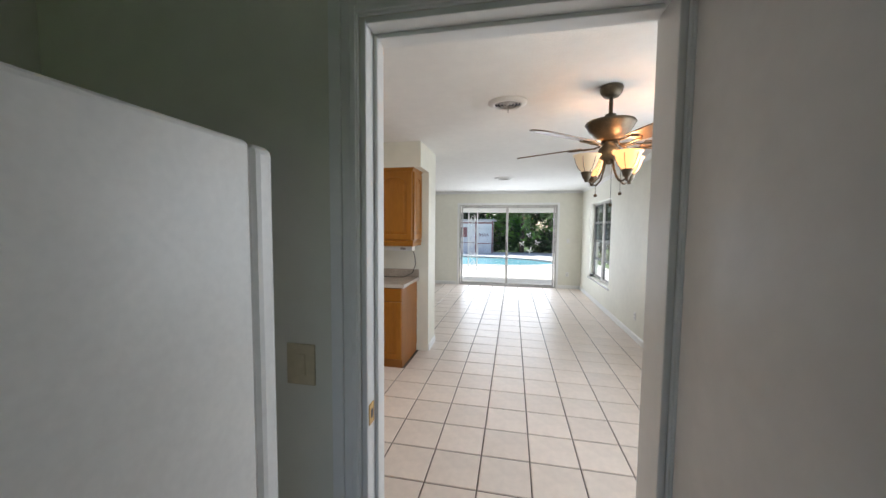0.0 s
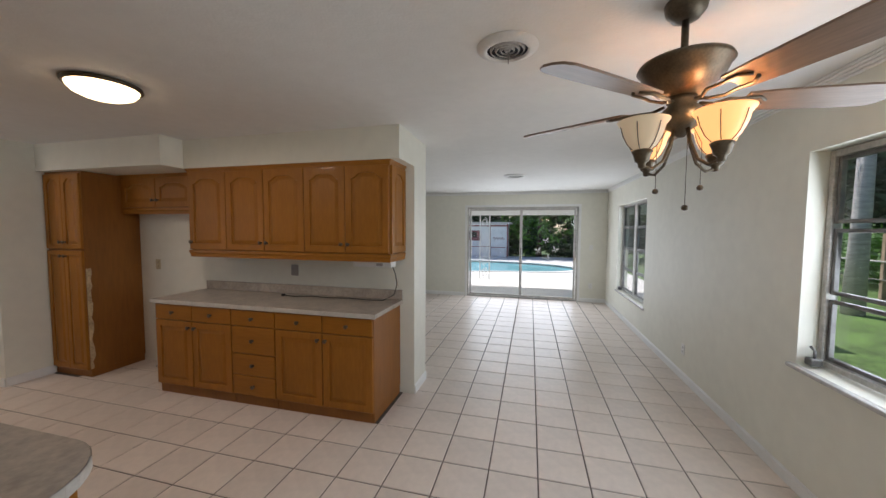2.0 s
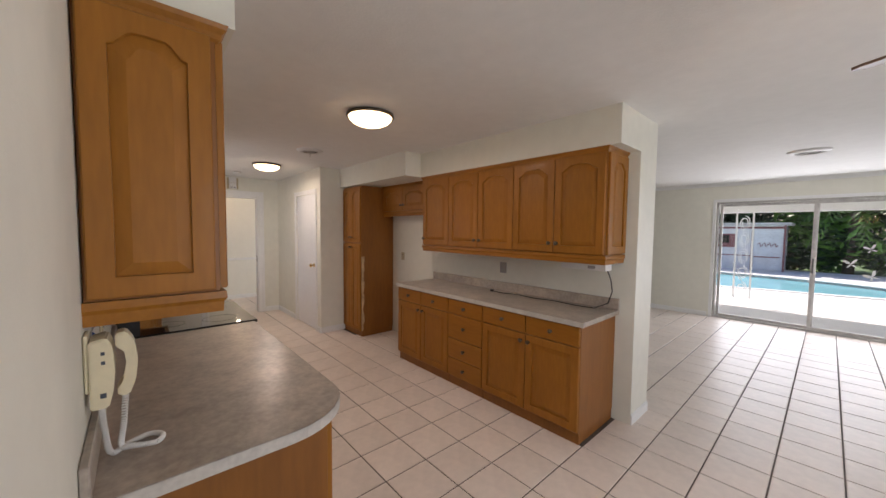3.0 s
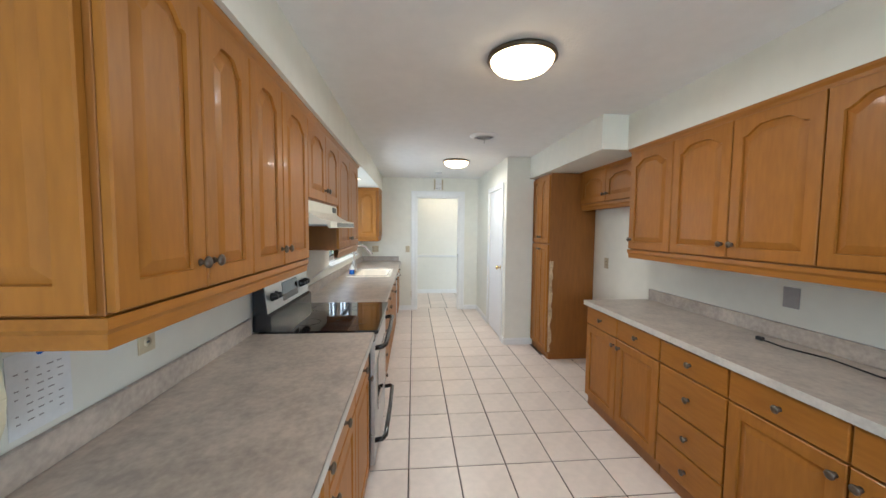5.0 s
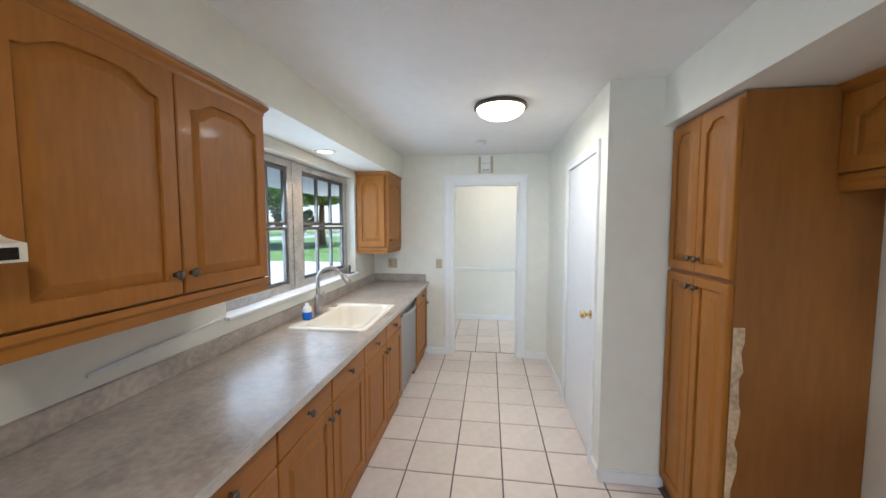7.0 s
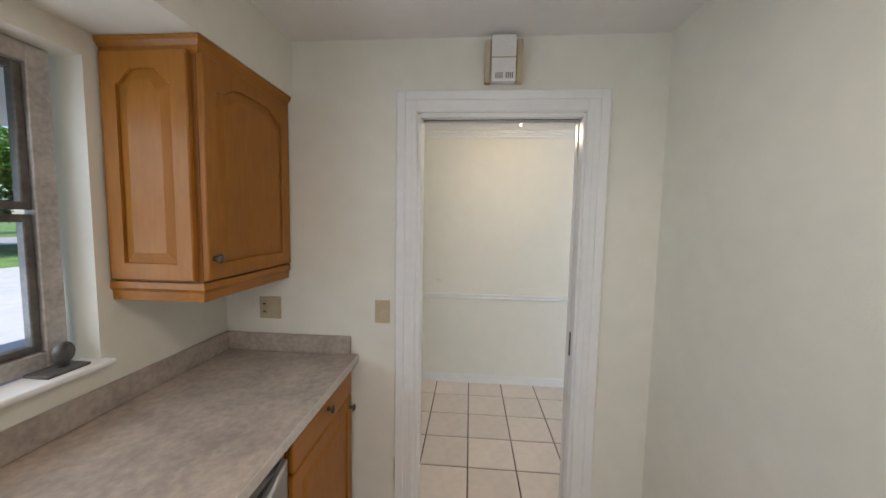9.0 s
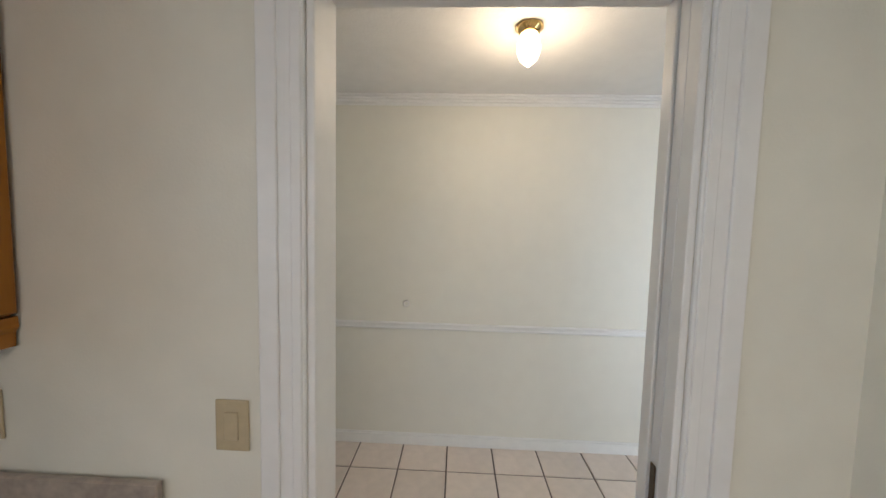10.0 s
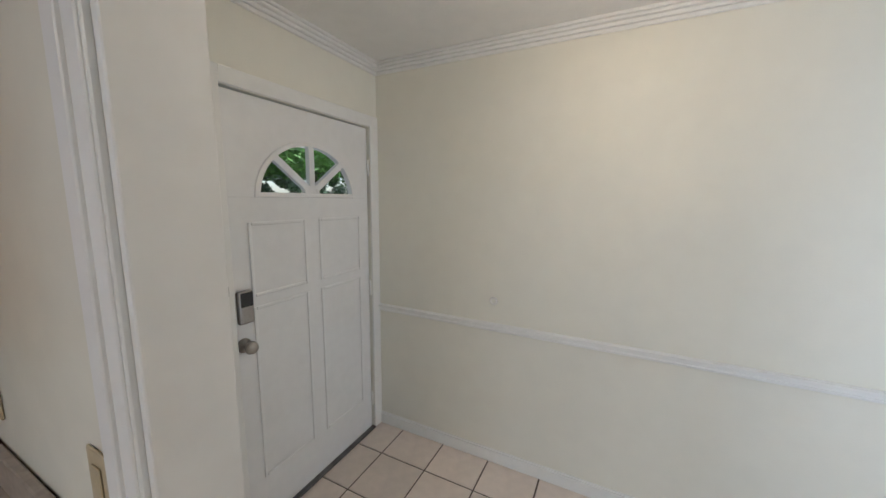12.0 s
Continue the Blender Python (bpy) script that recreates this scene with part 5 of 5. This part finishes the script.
fr = thing("refrigerator", "tall plain white refrigerator beside the doorway", "refrigerator", (0.02, 1.215, 0))
part("cabinet_shell", slab((-0.40, -0.42, 0.03), (0.40, 0.35, 1.68), 0.012, 3), M_WHITEPL, fr)
part("door", slab((-0.40, 0.356, 0.05), (0.40, 0.42, 1.68), 0.02, 3), M_WHITEPL, fr)
part("foot_grille", slab((-0.38, -0.40, 0.0), (0.38, 0.34, 0.0295)), M_GREYPL, fr)
st = thing("wall_stain", "yellowed paint stain on the jamb casing", "stain", (-6.0035, 2.878, 0.33), 90)
bm = bmesh.new()
extrude_outline(bm, [(-0.010, -0.14), (0.008, -0.15), (0.014, -0.05), (0.018, 0.03), (0.006, 0.07), (-0.014, 0.05), (-0.016, -0.04)], -0.0015, -0.0005, "y")
part("patch", bm, M_STAIN, st)
db = thing("pipe_stub", "small grey water pipe stub on the bay floor", "pipe", (-3.0, 4.86, 0.0))
bm = bmesh.new()
tube(bm, [(-0.12, 0.0, 0.013), (0.0, 0.02, 0.013), (0.10, -0.04, 0.013), (0.18, 0.01, 0.013)], 0.012, 8)
part("pipe", bm, M_GREYPL, db)

# ---- hall and bathroom ----
bm = bmesh.new()
box(bm, (-11, 3.5, -0.12), (-7.89, 6.04, -0.006))
box(bm, (-7.89, 4.93, -0.12), (-5.9, 6.04, -0.006))
hallfloor = setting("floor_hall", bm, M_OAKIN, "dark bed under red-brown hardwood boards")
setting("floor_bathroom", slab((-9.41, 6.04, -0.12), (-5.9, 7.8, 0.0)), M_CORD, "dark bathroom floor")
van = thing("vanity", "cream bathroom vanity with a dark top", "vanity", (-9.307, 6.86, 0), 90)
part("cabinet_body", slab((-0.80, -0.55, 0.0), (0.82, -0.003, 0.76), 0.004), M_ALMOND, van)
for x in (-0.54, -0.02, 0.52):
    d = part("cabinet_door", slab((x - 0.235, -0.57, 0.12), (x + 0.235, -0.551, 0.74), 0.004), M_ALMOND, van)
    part("knob", slab((x + 0.17, -0.59, 0.68), (x + 0.21, -0.571, 0.70), 0.004), M_BRONZE, d)
part("vanity_top", slab((-0.81, -0.58, 0.761), (0.83, -0.003, 0.80), 0.006), M_BLACK, van, "dark polished top")
bm = bmesh.new()
lathe(bm, [(0.15, 0.0005), (0.20, 0.0005), (0.205, 0.012), (0.19, 0.018), (0.15, 0.004), (0, 0.002)], (-0.35, -0.30, 0.80), 28)
part("basin", bm, M_SINK, van)
part("backsplash", slab((-0.81, -0.025, 0.8005), (0.83, -0.004, 1.05), 0.003), M_MAUVE, van, "mauve tiled splashback")
vl = thing("bathroom_light", "lit strip light above the bathroom mirror", "light", (-9.307, 6.7, 1.86), 90)
part("lamp_bar", slab((-0.5, -0.09, 0), (0.9, -0.004, 0.05), 0.005), M_DOME, vl)
bulb_lamp("lamp_bathroom", (-9.04, 6.75, 1.80), 3, WARM, 0.1)

# ---- floor tiles and boards ----
P, GAP = 0.3135, 0.0085
TM = bmesh.new()
h = P / 2 - GAP / 2
tv = [[TM.verts.new((sx * k, sy * k, z)) for sx, sy in ((-1, -1), (1, -1), (1, 1), (-1, 1))] for k, z in ((h, -0.0058), (h, -0.003), (h - 0.004, 0.0))]
for a, b in zip(tv, tv[1:]):
    strip(TM, a, b)
TM.faces.new(tv[-1])
TILE = to_mesh("floor_tile", TM, M_TILE)
far_v, far_f = [], []


def lay(x, y, near):
    if near:
        t = new("floor_tile", TILE)
        t.parent = floor
        t.location = (x, y, 0)
    else:
        n = len(far_v)
        for k, z in ((h, -0.0058), (h - 0.004, 0.0)):
            far_v.extend([(x - k, y - k, z), (x + k, y - k, z), (x + k, y + k, z), (x - k, y + k, z)])
        far_f.append((n + 4, n + 5, n + 6, n + 7))
        far_f.extend([(n + i, n + (i + 1) % 4, n + 4 + (i + 1) % 4, n + 4 + i) for i in range(4)])


X0, Y0 = -3.645 + P / 2, 3.193 + P / 2
for i in range(-9, 21):
    for j in range(-15, 23):
        x, y = X0 + i * P, Y0 + j * P
        if x < -6.135 + P / 2 - 0.05 or x > 2.66 or y > 10.05 or y < -1.2:
            continue
        if y < 1.75 and x < -0.6:
            continue
        if y < 2.5 and x < -0.5:
            continue
        if 4.55 < y < 5.2 and x < -0.35 and not (-3.5 < x < -2.5):
            continue
        if y > 4.2 and x < -4.2 and y < 5.2:
            continue
        if y > 5.2 and x < -5.7:
            continue
        near = (x < 0 and y < 4.6) or (x >= 0 and 1.9 < y < 6.3)
        lay(x, y, near)
for i in range(0, 8):
    for j in range(0, 10):
        x, y = -7.577 + P * i, 2.148 + P * j
        if x < -6.25 and y < 4.9:
            lay(x, y, True)
me = bpy.data.meshes.new("floor_tile_far")
me.from_pydata(far_v, [], far_f)
me.materials.append(M_TILES)
ft = new("floor_tile_far", me)
ft.parent = floor
tagged(ft, kind="stuff")
bm = slab((-0.038, -0.75, -0.0058), (0.038, 0.75, 0.0), 0.002)
BOARD = to_mesh("floor_board", bm, M_WOODFL)
for i in range(44):
    for j in range(2):
        x, y = -8.94 + i * 0.0775, 4.25 + 1.505 * j + (i * 0.37) % 0.7
        if x > -7.89:
            y = 5.69
            if j:
                continue
        if x > -6.3:
            continue
        b = new("floor_board", BOARD)
        b.parent = hallfloor
        b.location = (x, y, 0)

# ---- outdoors ----
setting("ground", slab((-140, -140, -0.9), (140, 140, -0.62)), M_GRASS, "green lawn")
setting("lawn_east", slab((2.76, -30, -0.62), (60, 60, -0.22)), M_GRASS, "green side lawn")
setting("lawn_south", slab((-90, -25, -0.62), (2.76, 1.85, -0.26)), M_GRASS, "green front lawn")
setting("driveway", slab((-18.5, -12.5, -0.26), (1.5, 1.2, -0.235)), M_CONC, "pale concrete driveway")
setting("road", slab((-110, -39, -0.62), (80, -29, -0.50)), M_ASPH, "asphalt street")
setting("pavement", slab((-110, -28, -0.62), (80, -25, -0.40)), M_CONC, "pale concrete street apron")
setting("lawn_north", slab((-60, 21.5, -0.62), (2.76, 60, -0.14)), M_GRASS, "green back lawn")

# pool and deck: a free-form pool cut out of the patio
PX, PY = -2.3, 17.9
pool = []
for k in range(64):
    a = 2 * math.pi * k / 64
    r = 1 + 0.10 * math.cos(2 * a + 0.6) - 0.13 * math.exp(-((a - 5.25) / 0.35) ** 2)
    pool.append((PX + 4.9 * r * math.cos(a), PY + 2.75 * r * math.sin(a)))
bm = bmesh.new()


def rect_point(p):
    dx, dy = p[0] - PX, p[1] - PY
    k = min(((7.0 if dx > 0 else 14.0) / abs(dx)) if abs(dx) > 1e-6 else 1e9, ((24.0 - PY) / dy if dy > 0 else (10.12 - PY) / dy) if abs(dy) > 1e-6 else 1e9)
    return (PX + dx * k, PY + dy * k)


lo = [[bm.verts.new((p[0], p[1], z)) for p in pool] for z in (-0.10, -0.60)]
up = [bm.verts.new((*rect_point(p), -0.10)) for p in pool]
for k in range(64):
    j = (k + 1) % 64
    bm.faces.new([lo[0][k], lo[0][j], up[j], up[k]])
    bm.faces.new([lo[1][k], lo[1][j], lo[0][j], lo[0][k]])
setting("patio", bm, M_DECK, "bright white pool deck")
bm = bmesh.new()
cp = [[bm.verts.new((PX + (p[0] - PX) * k, PY + (p[1] - PY) * k, z)) for p in pool] for k, z in ((0.975, -0.098), (0.975, -0.075), (1.06, -0.075), (1.06, -0.098))]
for a, b in zip(cp, cp[1:]):
    strip(bm, a, b)
setting("pool_coping", bm, M_DECK, "white pool coping")
bm = bmesh.new()
bm.faces.new([bm.verts.new((p[0], p[1], -0.17)) for p in pool])
setting("water", bm, M_WATER, "turquoise swimming pool water")

# porch roof on ornamental white posts
porch = thing("porch_roof", "white flat porch roof over the patio", "roof", (0, 10.12, 0))
part("roof_deck", slab((-6.0, 0.0, 2.32), (4.5, 3.6, 2.42)), M_TRIM, porch)
part("fascia", slab((-6.0, 3.45, 2.06), (4.5, 3.60, 2.318), 0.01), M_TRIM, porch)
post = thing("porch_post", "white wrought iron porch post with scrollwork", "post", (-0.52, 13.63, -0.10))
for x in (-0.16, 0.16):
    part("upright", slab((x - 0.018, -0.018, 0), (x + 0.018, 0.018, 2.155), 0.003), M_TRIM, post)
for k in range(5):
    z = 0.22 + 0.42 * k
    bm = bmesh.new()
    for s in (-1, 1):
        tube(bm, [(s * 0.11 * math.sin(t) * (1 - t / 9), 0, z + 0.19 * s * math.cos(t) * (1 - t / 9)) for t in [q * 0.35 for q in range(16)]], 0.010, 6)
    part("scroll", bm, M_TRIM, post)
eave = thing("roof_eave", "white roof eave along the house front", "eave", (0, 0, 0))
part("soffit_board", slab((-12, 0.95, 2.32), (-0.7, 1.85, 2.38)), M_TRIM, eave)
part("east_soffit", slab((2.76, 1.85, 2.26), (3.6, 10.1, 2.32)), M_TRIM, eave)
roof = thing("house_roof", "pale flat house roof", "roof", (0, 0, 0))
part("roof_slab", slab((-12, 0.9, 2.58), (3.7, 10.3, 2.78)), M_ROOF, roof)
part("wing_roof", slab((-1.0, -1.6, 2.58), (3.7, 0.898, 2.78)), M_ROOF, roof)

shed = thing("garden_shed", "small white garden shed with faded red trim", "shed", (-1.75, 22.9, -0.10))
part("shed_wall", slab((-1.7, 0, 0), (1.4, 2.2, 2.0)), M_SHED, shed)
part("shed_roof", slab((-1.9, -0.35, 2.0), (1.6, 2.4, 2.12), 0.02), M_ROOF, shed)
for x in (-1.7, 0.32, 1.36):
    part("corner_trim", slab((x, -0.03, 0), (x + 0.07, -0.001, 2.0)), M_REDTR, shed)
part("eave_trim", slab((-1.63, -0.03, 1.86), (1.36, -0.001, 1.95)), M_REDTR, shed)
part("shed_window", slab((-1.25, -0.035, 1.0), (-0.2, -0.002, 1.62)), M_REDTR, shed, "window with faded red shutters")
part("window_glass", slab((-0.95, -0.04, 1.2), (-0.45, -0.036, 1.55)), M_BLACKGL, shed)
part("band", slab((-1.63, -0.02, 0.62), (0.31, -0.001, 0.66)), M_REDTR, shed)
sd = part("shed_door", slab((0.42, -0.04, 0.05), (1.30, -0.002, 1.84)), M_SHED, shed)
part("door_brace", slab((0.44, -0.055, 0.58), (1.28, -0.041, 0.63)), M_REDTR, sd)
bm = bmesh.new()
tube(bm, [(0.55 + 0.055 * k, -0.05, 1.15 + 0.11 * math.sin(k * 2.1)) for k in range(13)], 0.020, 6)
part("painted_scrawl", bm, M_REDTR, sd, "dark red unreadable scrawl")

# ---- plants ----
NR = np.random.default_rng(7)


def leaf_mesh(name, centres, radii, count, size, material, flat=0.5, long=1.8):
    """Many small leaf blades scattered through ellipsoid clumps."""
    v, f = [], []
    for (c, r) in zip(centres, radii):
        n = int(count / len(centres))
        d = NR.normal(size=(n, 3))
        d /= np.linalg.norm(d, axis=1)[:, None]
        p = np.array(c) + d * np.array(r) * (NR.random((n, 1)) ** 0.45)
        a = NR.normal(size=(n, 3))
        a[:, 2] *= flat
        a /= np.linalg.norm(a, axis=1)[:, None]
        b = np.cross(a, NR.normal(size=(n, 3)))
        b /= np.linalg.norm(b, axis=1)[:, None]
        s = size * (0.6 + 0.8 * NR.random((n, 1)))
        for q, e, g in zip(p, a * s * long, b * s * 0.5):
            k = len(v)
            v.extend([q - e, q + g, q + e, q - g])
            f.append((k, k + 1, k + 2, k + 3))
    me = bpy.data.meshes.new(name)
    me.from_pydata([tuple(x) for x in v], [], f)
    me.materials.append(material)
    return me


def tree(name, label, at, height, crown_r, clumps, count, size, material, bark, trunk_r=0.16, spread=0.55):
    t = thing(name, label, "tree", at)
    bm = bmesh.new()
    tube(bm, [(0, 0, 0), (0.06, 0.03, height * 0.3), (-0.04, 0.05, height * 0.62)], [trunk_r * 1.25, trunk_r, trunk_r * 0.75], 10)
    cs, rs = [], []
    for k in range(clumps):
        a = 2.4 * k
        rad = crown_r * math.sqrt((k + 0.5) / clumps)
        c = (rad * math.cos(a), rad * math.sin(a), height * (0.80 + 0.22 * NR.random()) - 0.25 * spread * rad)
        cs.append(c)
        q = crown_r * (0.30 + 0.18 * NR.random())
        rs.append((q, q, q * 0.55))
        if k % 2 == 0:
            tube(bm, [(-0.04, 0.05, height * 0.58), (c[0] * 0.45, c[1] * 0.45, height * 0.70), c], [trunk_r * 0.5, trunk_r * 0.3, trunk_r * 0.1], 6)
    part("trunk", bm, bark, t)
    cr = new("crown", leaf_mesh("crown", cs, rs, count, size, material))
    cr.parent = t
    return t


def palm(at, height, label, trunk_mat=M_BARK):
    t = thing("palm_tree", label, "tree", at)
    bm = bmesh.new()
    tube(bm, [(0, 0, 0), (0.04, 0.0, height * 0.4), (0.10, 0.05, height)], [0.19, 0.15, 0.12], 12)
    part("trunk", bm, trunk_mat, t)
    bm = bmesh.new()
    for k in range(16):
        a, L = k * 2.4, 2.2 + 0.4 * NR.random()
        ca, sa = math.cos(a), math.sin(a)
        tilt = 0.9 * NR.random() + 0.1
        prev = None
        for s in range(9):
            u = s / 8
            p = Vector((0.1 + ca * L * u, 0.05 + sa * L * u, height + L * (tilt * u - 0.95 * u * u)))
            if prev is not None:
                side = Vector((-sa, ca, -0.5))
                for sg in (-1, 1):
                    for w in (0.0, 0.5):
                        q = prev.lerp(p, w)
                        tip_ = q + Vector((-sa * sg, ca * sg, -0.55)) * 0.55 * (1 - 0.7 * u) + (p - prev) * 0.6
                        m = q.lerp(tip_, 0.45) + (p - prev) * 0.22
                        bm.faces.new([bm.verts.new(x) for x in (q, m, tip_)])
            prev = p
    part("fronds", bm, M_LEAF, t)
    return t


palm((7.8, 11.3, -0.22), 5.4, "tall palm with a smooth grey trunk on the lawn")
palm((4.2, 23.6, -0.14), 2.6, "bushy palm behind the pool", M_BARKDK)
palm((1.5, 24.6, -0.14), 3.0, "bushy palm behind the pool", M_BARKDK)
rg = np.random.default_rng(3)


def hedge(name, label, x0, x1, y0, y1, h, n, count, size, material, base=-0.14):
    cs = [(rg.uniform(x0, x1), rg.uniform(y0, y1), base + h * rg.uniform(0.2, 0.9)) for k in range(n)]
    rs = [(rg.uniform(0.7, 1.3), rg.uniform(0.6, 1.0), rg.uniform(0.5, 0.9) * min(1.4, h / 2.2)) for k in range(n)]
    ob = new(name, leaf_mesh(name, cs, rs, count, size, material))
    return tagged(ob, label, "hedge", kind="stuff")


hedge("hedge_back", "tall dark tropical hedge behind the pool", -14, 14, 25.0, 27.5, 6.0, 120, 26000, 0.16, M_LEAFDK)
hedge("hedge_back_low", "dense dark undergrowth at the foot of the back hedge", -14, 14, 24.4, 25.2, 1.6, 70, 16000, 0.14, M_LEAFDK)
hedge("hedge_back_bright", "brighter tropical leaves in the back hedge", -1, 9, 24.4, 25.4, 3.6, 18, 2600, 0.15, M_LEAF)
hedge("bushes_east", "sunlit weeds and bushes along the side fence", 10.2, 13.5, 3.0, 26.0, 2.0, 90, 26000, 0.08, M_LEAF, -0.3)
hedge("trees_east", "dark trees beyond the side fence", 13.5, 17.0, 3.0, 34.0, 9.0, 150, 42000, 0.24, M_LEAFDK, 0.6)
hedge("hedge_street", "far hedge across the street", -95, 20, -50, -45, 7.0, 190, 24000, 0.4, M_LEAFDK, -0.4)
fence = thing("side_fence", "low rail fence with weathered wooden posts", "fence", (9.3, 3.6, -0.22))
for k in range(8):
    part("post", slab((-0.05, 3.0 * k - 0.05, 0), (0.05, 3.0 * k + 0.05, 1.75), 0.01), M_WOODPOST, fence)
for z, w, m in ((0.62, 0.02, M_ALUDK), (1.06, 0.035, M_ALU)):
    part("rail", slab((-0.085, 0, z), (-0.051, 21.0, z + w), 0.005), m, fence)
tree("shade_tree", "wide feathery shade tree beyond the driveway", (-26.5, -18.5, -0.26), 6.6, 6.8, 40, 52000, 0.13, M_LEAF, M_BARKDK, 0.3, 0.5)
tree("shade_tree", "wide feathery shade tree on the front lawn", (-34.0, -13.0, -0.26), 6.8, 6.2, 32, 34000, 0.14, M_LEAF, M_BARKDK, 0.3, 0.5)
tree("shade_tree", "tall leafy tree near the street", (-15.0, -22.5, -0.26), 7.0, 4.6, 26, 22000, 0.13, M_LEAF, M_BARKDK, 0.25)

car = thing("parked_car", "silver car parked across the street", "car", (-34.5, -32.5, -0.5))
bm = bmesh.new()
extrude_outline(bm, [(-2.1, 0.35), (2.1, 0.35), (2.15, 0.75), (1.3, 0.92), (0.75, 1.42), (-1.0, 1.45), (-1.75, 0.98), (-2.12, 0.9)], -0.85, 0.85, "y")
part("body", bm, M_CAR, car)
for s in (-1, 1):
    part("side_window", slab((-1.2, s * 0.851, 0.98), (0.75, s * 0.86, 1.32), 0.003), M_BLACKGL, car)
for x in (-1.3, 1.35):
    for s in (-1, 1):
        bm = bmesh.new()
        lathe(bm, [(0, -0.1), (0.32, -0.1), (0.34, -0.06), (0.34, 0.06), (0.32, 0.1), (0, 0.1)], (x, s * 0.78, 0.34), 18, pose(0, 0, 0, 90, 0, 0))
        wh = part("wheel", bm, M_TYRE, car)
        bm = bmesh.new()
        lathe(bm, [(0, 0.101), (0.2, 0.101), (0.2, 0.115), (0, 0.12)], (x, s * 0.78, 0.34), 14, pose(0, 0, 0, -90 * s, 0, 0))
        part("rim", bm, M_STEEL, wh)
